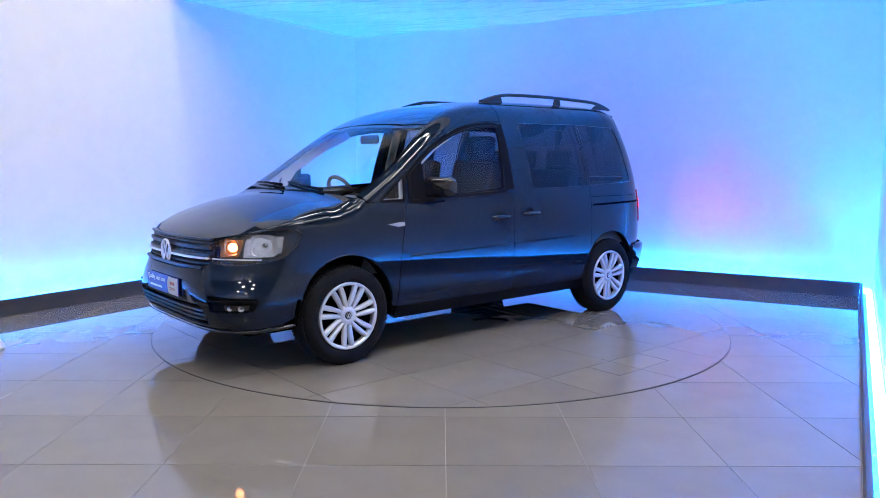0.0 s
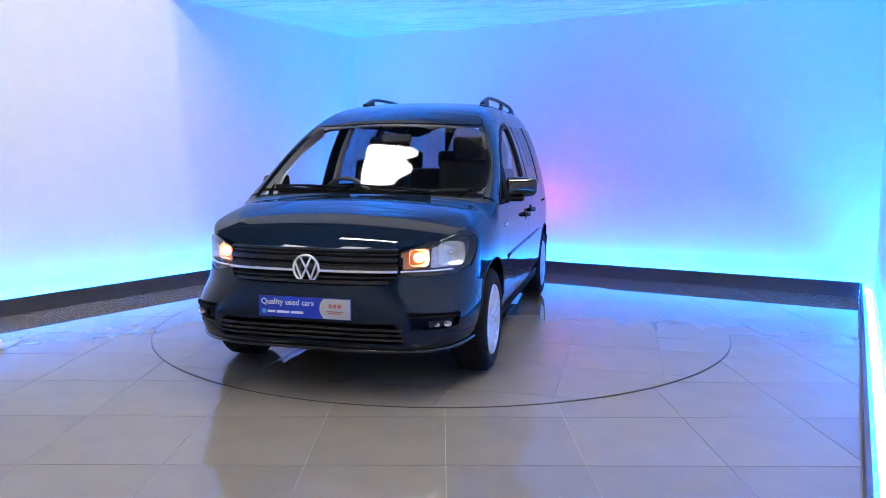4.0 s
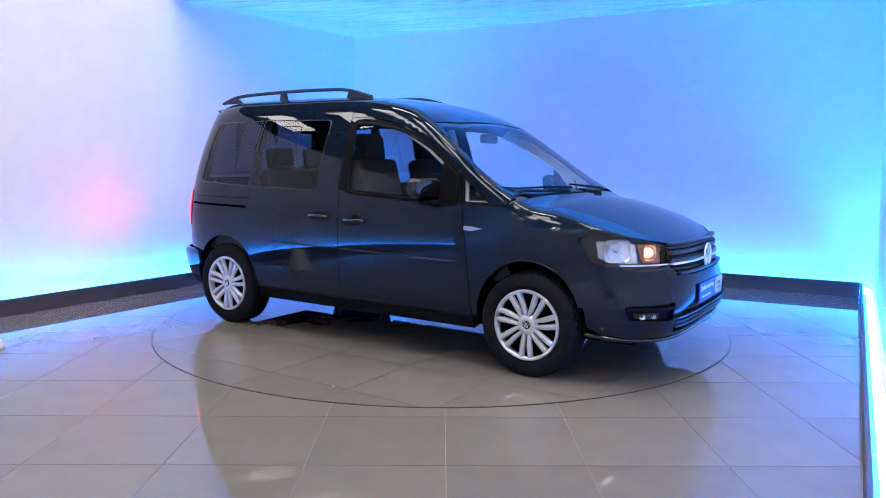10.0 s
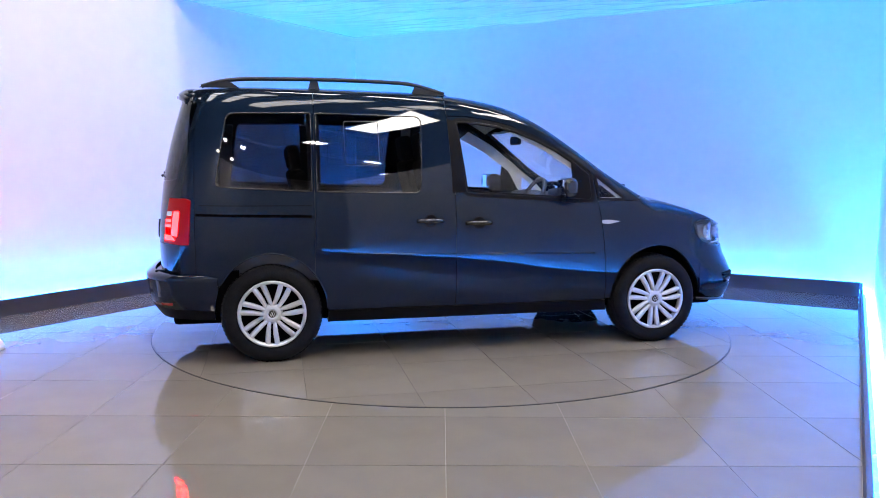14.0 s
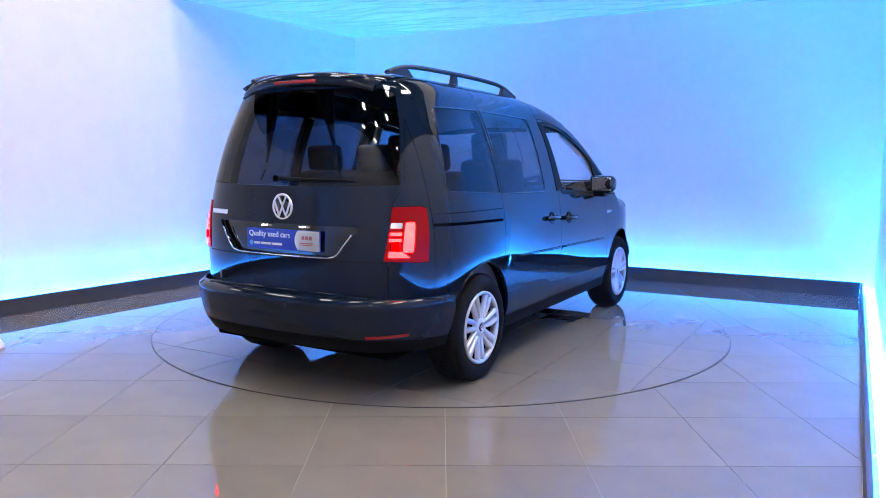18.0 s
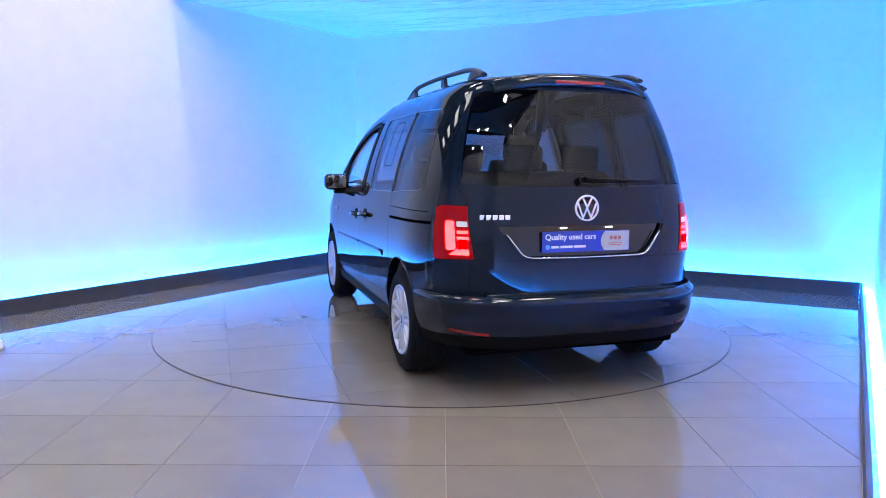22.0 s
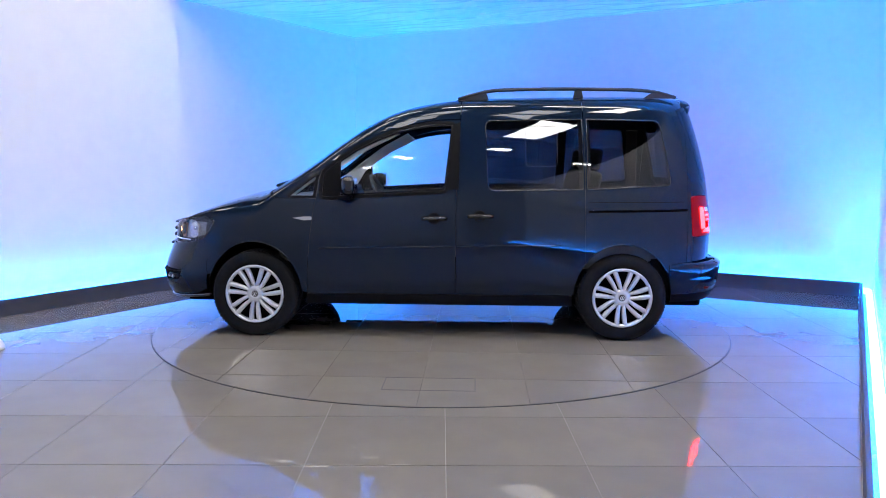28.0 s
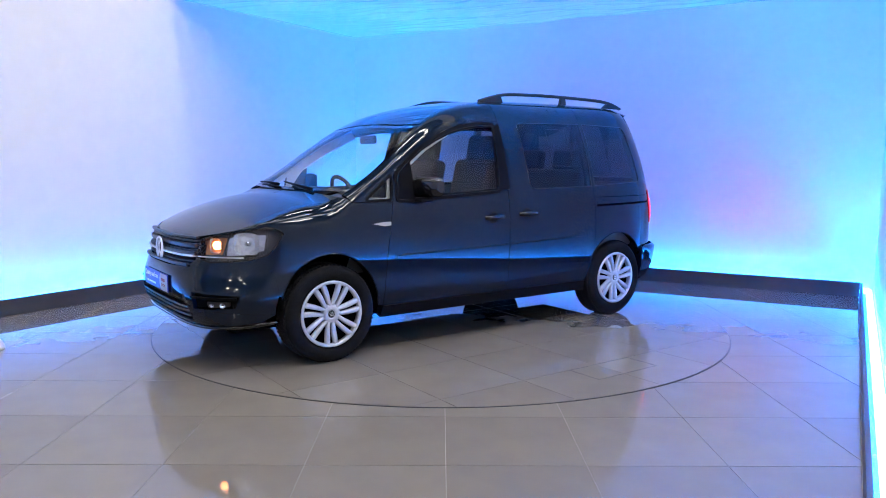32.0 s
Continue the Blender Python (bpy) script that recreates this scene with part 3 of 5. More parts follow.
def panel(name, outline, fmap, material, parent, label="", holes=(), flange=0.018, step=(0.06, 0.06), out=0.0, side=1, gap=0.0022, scale=1.0):
    """A piece of the skin inside an outline, its edges turned in. side=-1: for the other flank. out: how far it stands proud."""
    loops = []
    for k, loop in enumerate([outline, *holes]):
        d = dense([Vector(p[:2]) for p in loop], 0.03 if scale == 1.0 else 0.03 * scale)
        if gap:
            g = gap if k == 0 else -gap
            if scale != 1.0:
                d = [Vector((p.x / scale, p.y)) for p in d]
            d = inset(d, g)
            if scale != 1.0:
                d = [Vector((p.x * scale, p.y)) for p in d]
        loops.append(d)
    bm = bmesh.new()
    edges = []
    for d in loops:
        vs = [bm.verts.new((p.x, p.y, 0)) for p in d]
        edges += [bm.edges.new((vs[i - 1], vs[i])) for i in range(len(vs))]
    bmesh.ops.triangle_fill(bm, use_beauty=True, use_dissolve=False, edges=edges)
    for axis in (0, 1):
        lo, hi = min(v.co[axis] for v in bm.verts), max(v.co[axis] for v in bm.verts)
        st = step[axis]
        k = math.floor(lo / st) + 1
        while k * st < hi - 1e-6:
            co, no = [0, 0, 0], [0, 0, 0]
            co[axis], no[axis] = k * st, 1
            bmesh.ops.bisect_plane(bm, geom=bm.verts[:] + bm.edges[:] + bm.faces[:], dist=1e-5, plane_co=co, plane_no=no)
            k += 1
    way = WAY[fmap]
    flip = Vector((1, side, 1))
    normal = {}
    eps = (0.4 if scale != 1.0 else 0.004, 0.004)
    place = {}
    for v in bm.verts:
        a, b = v.co.x, v.co.y
        p = fmap(a, b)
        n = (fmap(a + eps[0], b) - fmap(a - eps[0], b)).cross(fmap(a, b + eps[1]) - fmap(a, b - eps[1]))
        if n.length < 1e-12:
            n = way.copy()
        n.normalize()
        w = way
        if fmap in (front_map, rear_map):
            w = Vector((way.x, math.copysign(1.0, a) * 0.8, 0))
        if n.dot(w) < 0:
            n = -n
        place[v] = (p + n * out) * flip
        normal[v] = n * flip
    for v in bm.verts:
        v.co = place[v]
    bm.normal_update()
    for f in bm.faces:
        f.smooth = True
        if f.normal.dot(sum((normal[v] for v in f.verts), Vector())) < 0:
            f.normal_flip()
    norms = {v: normal[v] for v in bm.verts}
    if flange:
        rim = [e for e in bm.edges if len(e.link_faces) == 1]
        dup, deep = {}, {}
        for e in rim:
            f = e.link_faces[0]
            mid = (e.verts[0].co + e.verts[1].co) / 2
            d = mid - f.calc_center_median()
            for v in e.verts:
                if v not in dup:
                    dup[v] = bm.verts.new(v.co)
                    deep[v] = bm.verts.new(v.co - normal[v] * flange)
                    norms[dup[v]] = norms[deep[v]] = Vector()
            e.index = -2
            a, b = e.verts
            face = bm.faces.new((dup[a], dup[b], deep[b], deep[a]))
            face.smooth = True
            face.normal_update()
            if face.normal.dot(d) < 0:
                face.normal_flip()
            for v in (dup[a], dup[b], deep[a], deep[b]):
                norms[v] = norms[v] + face.normal
    bm.verts.index_update()
    order = [n for _, n in sorted(((v.index, norms[v].normalized() if norms[v].length else Vector((0, 0, 1))) for v in bm.verts), key=lambda q: q[0])]
    ob = part(name, bm, material, parent, label)
    ob.data.normals_split_custom_set_from_vertices([tuple(n) for n in order])
    if parent is car:
        ob.location = (OX, OY, 0.006)
    return ob


def cpart(name, bm, material, parent=car, label="", smooth=False):
    ob = part(name, bm, material, parent, label, smooth)
    if parent is car:
        ob.location = (OX, OY, 0.006)
    return ob


def arc(cx, cz, r, a0, a1, n=18):
    return [(cx + r * math.cos(radians(a0 + (a1 - a0) * k / n)), cz + r * 1.085 * math.sin(radians(a0 + (a1 - a0) * k / n))) for k in range(n + 1)]


AX = 1.341
ARCH = 0.348
AZ = 0.324
SILL = 0.325
DOOR_TOP = [(0.80, 1.248), (0.69, 1.33), (0.586, 1.398), (0.45, 1.468), (0.319, 1.522), (0.19, 1.558), (0.055, 1.583), (-0.06, 1.594), (-0.165, 1.594)]
GLASS_TOP = [(0.80, 1.215), (0.69, 1.30), (0.586, 1.37), (0.45, 1.438), (0.319, 1.49), (0.19, 1.524), (0.055, 1.545), (-0.03, 1.552), (-0.105, 1.55)]
QUARTER_X = -1.80                     # the flank ends here and the rear corner begins
z_steps = [0.06 * k for k in range(5, 29)]


def glass_edge(loop, s, parent):
    """A thin gloss-black moulding round a pane."""
    bm = bmesh.new()
    path = []
    for q in dense([Vector(p[:2]) for p in loop], 0.04):
        p = side_map(q.x, q.y)
        path.append((p.x, (p.y - 0.001) * s, p.z))
    add_sweep(bm, path, 0.0045, 6, closed=True)
    part("glass_edge", bm, GLOSS_BLACK, parent, "thin gloss-black edge of the pane")


def flank(s):
    """Fender, doors, quarter and pillars of one side; s=1 is the car's left."""
    door_front = [(0.952, SILL), (0.945, 0.5), (0.925, 0.72), (0.900, 0.9), (0.878, 1.02), (0.855, 1.17), (0.835, 1.225)]
    door = [(-0.135, SILL), *door_front, *DOOR_TOP, (-0.15, 1.3), (-0.14, 1.08)]
    window = rounded([(-0.055, 1.088, 0.02), (0.825, 1.038, 0.02), (0.815, 1.2, 0.02), *[(x, z, 0) for x, z in GLASS_TOP[1:-1]], (-0.105, 1.55, 0.02)], 0.02, 3)
    d = panel("front_door", door, side_map, PAINT, car, "dark blue front door with a clear window", [window], side=s, step=(0.05, 0.03))
    panel("door_window", inset(window, 0.001), side_map, CLEAR, d, "clear front door glass", flange=0, out=-0.012, side=s, gap=0)
    glass_edge(inset(window, -0.006), s, d)
    frame = inset(window, -0.030)
    panel("window_seal", frame, side_map, BLACK, d, "black window surround", [inset(window, 0.006)], flange=0.012, out=0.003, side=s, gap=0, step=(0.1, 0.1))
    panel("window_sail", rounded([(0.70, 1.045), (0.826, 1.040), (0.818, 1.2), (0.70, 1.285)], 0.008, 2), side_map, BLACK, d, "black plastic mirror sail", flange=0.015, out=0.002, side=s, gap=0)
    panel("pillar_trim", [(-0.158, 1.085), (-0.062, 1.085), (-0.11, 1.555), (-0.165, 1.575)], side_map, BLACK, d, "satin black pillar trim", flange=0.01, out=0.004, side=s, gap=0)
    slide = [(-1.068, 0.56), (-1.062, 0.95), (-1.058, 1.4)] + [(x, rim_q(x)) for x in (-1.05, -0.9, -0.7, -0.5, -0.3, -0.17)] + [(-0.165, 1.594), (-0.15, 1.3), (-0.14, 1.08), (-0.135, SILL)]
    slide += [(-0.98, SILL)] + [p for p in arc(-AX, AZ, ARCH, 2, 46, 8)]
    pane = rounded([(-1.045, 1.093, 0.012), (-0.37, 1.083, 0.05), (-0.345, 1.585, 0.05), (-1.043, 1.598, 0.012)], 0.03, 5)
    b = panel("sliding_door", slide, side_map, PAINT, car, "dark blue sliding side door with dark privacy glass", [pane], side=s, step=(0.05, 0.03))
    panel("door_window", inset(pane, 0.001), side_map, PRIVACY, b, "dark privacy glass", flange=0.01, out=-0.001, side=s, gap=0.001)
    glass_edge(pane, s, b)
    quarter = [(-1.068, 0.56), (-1.062, 0.95), (-1.058, 1.4)] + [(x, rim_q(x)) for x in (-1.05, -1.2, -1.4, -1.6, QUARTER_X)]
    quarter += [(QUARTER_X, z) for z in [q for q in z_steps[::-1] if 0.56 < q < 1.62]] + [(QUARTER_X, 0.56), (-1.70, 0.545), (-1.672, 0.50)] + [p for p in arc(-AX, AZ, ARCH, 152, 46, 16)]
    pane = rounded([(-1.672, 1.125, 0.04), (-1.076, 1.094, 0.012), (-1.076, 1.598, 0.012), (-1.60, 1.588, 0.05)], 0.03, 5)
    slot = rounded([(-1.795, 0.943), (-1.085, 0.930), (-1.085, 0.944), (-1.795, 0.957)], 0.003, 2)
    b = panel("quarter_panel", quarter, side_map, PAINT, car, "dark blue rear quarter panel with sliding door rail slot", [pane, slot], side=s, gap=0.0015, step=(0.05, 0.03))
    panel("quarter_window", inset(pane, 0.001), side_map, PRIVACY, b, "dark privacy glass", flange=0.01, out=-0.001, side=s, gap=0.001)
    glass_edge(pane, s, b)
    panel("rail_slot", inset(slot, -0.004), side_map, DARK, b, "dark sliding door rail", flange=0, out=-0.012, side=s, gap=0)
    # No fold in the skin: a flat dark strip draws the crease's shade.
    panel("crease_shade", [(-1.77, 1.006), (-1.08, 1.003), (-1.08, 1.007), (-1.77, 1.010)], side_map, DARK, b, flange=0, out=0.0006, side=s, gap=0)
    fender = [(0.952, SILL), *door_front[1:5], (0.95, 1.022), (1.10, 1.022), (1.19, 1.02)] + [(x, rim_q(x, 0.012)) for x in (1.24, 1.35, 1.5, 1.62, 1.70, 1.78, 1.85, 1.91)]
    fender += [(1.91, 0.855), (1.84, 0.872), (1.74, 0.884), (1.694, 0.880), (1.657, 0.862), (1.640, 0.84), (1.672, 0.762), (1.724, 0.700), (1.700, 0.56), (1.690, 0.46)] + arc(AX, AZ, ARCH, 20, 178, 22)
    panel("front_fender", fender, side_map, PAINT, car, "dark blue front wing", side=s, step=(0.05, 0.03))
    # pillar: from the door's top to the roof and down to the wing
    frame = [(-0.165, 1.594), *DOOR_TOP[-2::-1], (0.835, 1.225), (0.855, 1.17), (0.878, 1.022), (1.19, 1.022)] + [(x, rim_q(x)) for x in (1.215, 1.1, 1.0, 0.9, 0.8, 0.7, 0.6, 0.5, 0.4, 0.3, 0.2, 0.1, 0.0, -0.1, -0.165)]
    tri = rounded([(0.893, 1.038), (1.075, 1.036), (0.872, 1.192)], 0.012, 3)
    b = panel("side_frame", frame, side_map, PAINT, car, "dark blue pillar and roof edge", [tri], side=s, step=(0.04, 0.03))
    panel("quarter_light", inset(tri, 0.001), side_map, CLEAR, b, "small clear triangular window", flange=0, out=-0.008, side=s, gap=0)
    panel("window_seal", inset(tri, -0.014), side_map, BLACK, b, "black window surround", [inset(tri, 0.004)], flange=0.008, out=0.002, side=s, gap=0)
    # sill and rubbing strips
    sill = [(-0.99, 0.245), (0.97, 0.245), (0.955, SILL), (-0.98, SILL)]
    panel("sill", sill, side_map, BLACK, car, "black plastic sill", side=s, out=0.006, flange=0.06)
    for x0, x1 in ((-0.90, -0.142), (-0.128, 0.86)):
        def mid(x):
            return 0.683 - 0.019 * (x + 0.9)
        for name, lo, hi, out in (("rub_strip", -0.020, 0.016, 0.006), ("strip_crown", -0.010, 0.010, 0.0095)):
            strip = rounded([(x0, mid(x0) + lo), (x1, mid(x1) + lo), (x1, mid(x1) + hi), (x0, mid(x0) + hi)], 0.006, 3)
            if name == "rub_strip":
                base = panel(name, strip, side_map, PAINT, car, "body-coloured rubbing strip", side=s, out=out, flange=0.012, gap=0)
            else:
                panel(name, inset(strip, 0.004), side_map, PAINT, base, side=s, out=out, flange=0.006, gap=0)
        bm = bmesh.new()
        add_sweep(bm, [(x0 + 0.006 + (x1 - x0 - 0.012) * k / 12, (width(x0 + (x1 - x0) * k / 12, mid(x0)) + 0.0065) * s, mid(x0 + (x1 - x0) * k / 12) + 0.012) for k in range(13)], 0.0045, 8)
        part("strip_bead", bm, PAINT, base)
    # arch lips
    for cx in (AX, -AX):
        bm = bmesh.new()
        a0, a1 = (17, 181) if cx > 0 else (0, 152)
        path = []
        for x, z in arc(cx, AZ, ARCH + 0.004, a0, a1, 28):
            p = side_map(x, z)
            path.append((p.x, (p.y + 0.001) * s, p.z))
        add_sweep(bm, path, 0.004, 8)
        cpart("arch_lip", bm, PAINT)
        bm = bmesh.new()
        n = 28
        rows = []
        for k in range(n + 1):
            a = radians(-8 + 196 * k / n)
            x, z = cx + 0.356 * math.cos(a), AZ + 0.387 * math.sin(a)
            yo = width(x, max(0.25, z)) - 0.012
            rows.append([bm.verts.new((x, yo * s, z)), bm.verts.new((x, 0.50 * s, z))])
        for r0, r1 in zip(rows, rows[1:]):
            bm.faces.new((r0[0], r0[1], r1[1], r1[0])).smooth = True
        bm.faces.new([r[1] for r in rows])
        bmesh.ops.recalc_face_normals(bm, faces=bm.faces)
        cpart("arch_liner", bm, DARK, label="dark wheel arch liner")


def tops():
    def edge(x, d=0.0):
        return section(x)[4][0] - 0.004 - d
    xs = [-1.885, -1.6, -1.3, -1.0, -0.7, -0.4, -0.1, 0.1, 0.3, 0.42, 0.505]
    roof = [(x, edge(x)) for x in xs] + [(0.56, 0.42), (0.575, 0.2), (0.58, 0), (0.575, -0.2), (0.56, -0.42)] + [(x, -edge(x)) for x in xs[::-1]]
    roof += [(-1.905, -0.3), (-1.91, 0), (-1.905, 0.3)]
    panel("roof", roof, top_map, PAINT, car, "dark blue roof")
    xs = [0.515, 0.6, 0.7, 0.8, 0.9, 1.0, 1.1, 1.18]
    ws = [(x, edge(x)) for x in xs] + [(1.255, 0.45), (1.285, 0.2), (1.292, 0), (1.285, -0.2), (1.255, -0.45)] + [(x, -edge(x)) for x in xs[::-1]]
    ws += [(0.57, -0.42), (0.585, -0.2), (0.59, 0), (0.585, 0.2), (0.57, 0.42)]
    w = panel("windscreen", ws, top_map, CLEAR, car, "clear raked windscreen with a dark band", flange=0.006)
    band = inset(ws, 0.028)
    panel("ceramic_band", inset(ws, 0.001), top_map, GLOSS_BLACK, w, "black band round the glass", [band], flange=0, out=-0.004, gap=0)
    xs = [1.235, 1.35, 1.5, 1.6, 1.70, 1.80, 1.88]
    def lip(x):
        return edge(x, -0.006)
    hood = [(x, lip(x)) for x in xs] + [(1.965, 0.60), (2.035, 0.47), (2.072, 0.3), (2.088, 0.12), (2.09, 0), (2.088, -0.12), (2.072, -0.3), (2.035, -0.47), (1.965, -0.60)]
    hood += [(x, -lip(x)) for x in xs[::-1]] + [(1.275, -0.45), (1.305, -0.2), (1.312, 0), (1.305, 0.2), (1.275, 0.45)]
    panel("bonnet", hood, top_map, PAINT, car, "dark blue bonnet")


SPOKES = {}


def spoke_piece(side_of, parent):
    if side_of not in SPOKES:
        bm = bmesh.new()
        rows = []
        for i in range(11):
            f = i / 10
            r = 0.040 + 0.164 * f
            off = side_of * (0.0150 + 0.0155 * f) + 0.0045 * math.sin(f * math.pi)
            wd = 0.0105 + 0.0066 * math.sin(min(1.0, f * 1.25) * math.pi / 2)
            y = 0.1015 - 0.012 * (1 - f) ** 2
            c = Vector((r, y, off))
            t = Vector((-0.05 * side_of * f, 0, 1)).normalized()
            rows.append([bm.verts.new(c + t * wd - Vector((0, 0.022, 0))), bm.verts.new(c + t * wd * 0.92 - Vector((0, 0.003, 0))), bm.verts.new(c + t * wd * 0.55 + Vector((0, 0.002, 0))), bm.verts.new(c - t * wd * 0.55 + Vector((0, 0.002, 0))),
                         bm.verts.new(c - t * wd * 0.92 - Vector((0, 0.003, 0))), bm.verts.new(c - t * wd - Vector((0, 0.022, 0)))])
        for r0, r1 in zip(rows, rows[1:]):
            for j in range(5):
                bm.faces.new((r0[j], r0[j + 1], r1[j + 1], r1[j])).smooth = True
        bm.faces.new(rows[0])
        bm.faces.new(rows[-1][::-1])
        bmesh.ops.recalc_face_normals(bm, faces=bm.faces)
        me = bpy.data.meshes.new("spoke")
        bm.to_mesh(me)
        bm.free()
        me.materials.append(SILVER)
        SPOKES[side_of] = me
    ob = new("spoke", SPOKES[side_of])
    ob.parent = parent
    return ob


def build_wheel(cx, s, first):
    m = Matrix.Translation((cx + OX, 0.775 * s + OY, 0.316 + 0.006)) @ (Matrix() if s > 0 else Matrix.Rotation(math.pi, 4, "Z"))
    if first:
        ob = copy_thing(first, m)
        return ob
    w = new("wheel")
    w.parent = car
    w.matrix_basis = m
    bm = bmesh.new()
    prof = [(0.215, -0.10), (0.24, -0.112), (0.275, -0.112), (0.298, -0.100), (0.3105, -0.082), (0.3165, -0.05), (0.3175, 0.0), (0.3165, 0.05), (0.3105, 0.082), (0.298, 0.100), (0.275, 0.110), (0.24, 0.110), (0.219, 0.098), (0.212, 0.06)]
    add_lathe(bm, prof, 72)
    for k in range(72):
        for y, tilt in ((-0.062, 0.5), (-0.02, -0.4), (0.022, 0.4), (0.064, -0.5)):
            a = (k + (0.5 if y > 0 else 0)) * math.tau / 72
            mm = Matrix.Rotation(-a, 4, "Y") @ Matrix.Translation((0.3165 if abs(y) < 0.03 else 0.3145, y, 0)) @ Matrix.Rotation(tilt, 4, "X")
            add_box(bm, (0.008, 0.030, 0.017), (0, 0, 0), mm)
    part("tyre", bm, RUBBER, w, "black rubber tyre")
    bm = bmesh.new()
    add_lathe(bm, [(0.2165, 0.098), (0.2145, 0.107), (0.208, 0.109), (0.199, 0.105), (0.194, 0.098), (0.193, 0.085), (0.198, 0.06)], 64)
    part("cover_rim", bm, SILVER, w)
    # A near-black disc paints the shade between the spokes; no brake is built.
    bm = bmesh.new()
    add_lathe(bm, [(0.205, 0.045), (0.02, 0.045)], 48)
    part("spoke_gap_shade", bm, DARK, w)
    # seven pairs of spokes, each spoke a part
    for k in range(7):
        for side_of in (-1, 1):
            turn = Matrix.Rotation(math.pi / 2 + k * math.tau / 7, 4, "Y")
            ob = spoke_piece(side_of, w)
            ob.matrix_basis = turn
    bm = bmesh.new()
    add_lathe(bm, [(0.068, 0.072), (0.062, 0.090), (0.048, 0.0965), (0.036, 0.099), (0.031, 0.099), (0.028, 0.095), (0.0005, 0.095)], 32)
    part("hub_cap", bm, SILVER, w)
    bm = bmesh.new()
    add_lathe(bm, [(0.024, 0.094), (0.022, 0.0985), (0.0005, 0.0985)], 28)
    hub = part("hub_badge", bm, HOUSING, w, "grey round badge")
    bm = bmesh.new()
    for pts in ([(-0.008, 0.016), (0, 0.002), (0.008, 0.016)], [(-0.016, 0.008), (-0.007, -0.016), (0, 0.0), (0.007, -0.016), (0.016, 0.008)]):
        for (y0, z0), (y1, z1) in zip(pts, pts[1:]):
            a, b = Vector((y0, 0.0995, z0)), Vector((y1, 0.0995, z1))
            d = b - a
            add_box(bm, (d.length, 0.0015, 0.0035), (0, 0, 0), Matrix.Translation((a + b) / 2) @ Matrix.Rotation(-math.atan2(d.z, d.x), 4, "Y"))
    part("chevron", bm, BRIGHT, hub)
    return w


def underbody():
    bm = bmesh.new()
    add_box(bm, (3.9, 1.30, 0.10), (-0.02, 0, 0.27), bevel=0.03)
    add_box(bm, (1.85, 1.66, 0.10), (0, 0, 0.30), bevel=0.03)
    add_box(bm, (0.5, 0.9, 0.12), (-1.5, 0, 0.25), bevel=0.04)
    cpart("underbody", bm, DARK, label="dark underside")
    for name, size, at in (("floor_pan", (1.9, 1.60, 0.06), (-0.1, 0, 0.36)), ("engine_block", (0.75, 0.98, 0.4), (1.40, 0, 0.52)), ("boot_floor", (0.9, 0.98, 0.2), (-1.45, 0, 0.45))):
        bm = bmesh.new()
        add_box(bm, size, at)
        cpart(name, bm, DARK)


for s in (1, -1):
    flank(s)
tops()
wheel0 = build_wheel(AX, 1, None)
for cx, s in ((AX, -1), (-AX, 1), (-AX, -1)):
    build_wheel(cx, s, wheel0)
underbody()

# ---- the car: nose ----
def along_front(y0, y1, z, out, n=24):
    pts = []
    for k in range(n + 1):
        y = y0 + (y1 - y0) * k / n
        p = front_map(pf(y, z), z)
        d = Vector((1.0, 0.35 * y, 0)).normalized()
        pts.append(p + d * out)
    return pts


def ribbon(bm, pts, up, thick, normal_of=None):
    """A bar with a rectangular section along a path."""
    rows = []
    for i, p in enumerate(pts):
        a, b = pts[max(0, i - 1)], pts[min(len(pts) - 1, i + 1)]
        t = (b - a).normalized()
        n = t.cross(Vector((0, 0, 1))).normalized()
        rows.append([bm.verts.new(p + n * thick / 2 * i0 + Vector((0, 0, up / 2 * j0))) for i0, j0 in ((1, 1), (-1, 1), (-1, -1), (1, -1))])
    for r0, r1 in zip(rows, rows[1:]):
        for k in range(4):
            bm.faces.new((r0[k], r0[(k + 1) % 4], r1[(k + 1) % 4], r1[k]))
    bm.faces.new(rows[0])
    bm.faces.new(rows[-1][::-1])
    bmesh.ops.recalc_face_normals(bm, faces=bm.faces)


def emblem(m, r, parent, name="badge"):
    """A chrome ring round a dark disc with plain chevrons in it."""
    bm = bmesh.new()
    add_lathe(bm, [(r, 0.0), (r, 0.006), (r * 0.95, 0.010), (r * 0.88, 0.010), (r * 0.84, 0.005), (r * 0.84, 0.0)], 48, "x")
    bm.transform(m)
    ring = cpart(name, bm, BRIGHT, parent, "round chrome emblem")
    bm = bmesh.new()
    add_lathe(bm, [(r * 0.86, 0.001), (r * 0.86, 0.003), (0.0005, 0.004)], 40, "x")
    bm.transform(m)
    part("badge_disc", bm, GLOSS_BLACK, ring)
    bm = bmesh.new()
    w = r * 0.13
    for pts in ([(-0.36, 0.74), (0, 0.06), (0.36, 0.74)], [(-0.76, 0.36), (-0.34, -0.72), (0, 0.0), (0.34, -0.72), (0.76, 0.36)]):
        for (y0, z0), (y1, z1) in zip(pts, pts[1:]):
            a, b = Vector((0.006, y0 * r, z0 * r)), Vector((0.006, y1 * r, z1 * r))
            d = b - a
            mm = Matrix.Translation((a + b) / 2) @ Matrix.Rotation(math.atan2(d.z, d.y), 4, "X")
            add_box(bm, (0.005, d.length + w * 0.6, w), (0, 0, 0), mm)
    bm.transform(m)
    part("chevron", bm, BRIGHT, ring)
    return ring


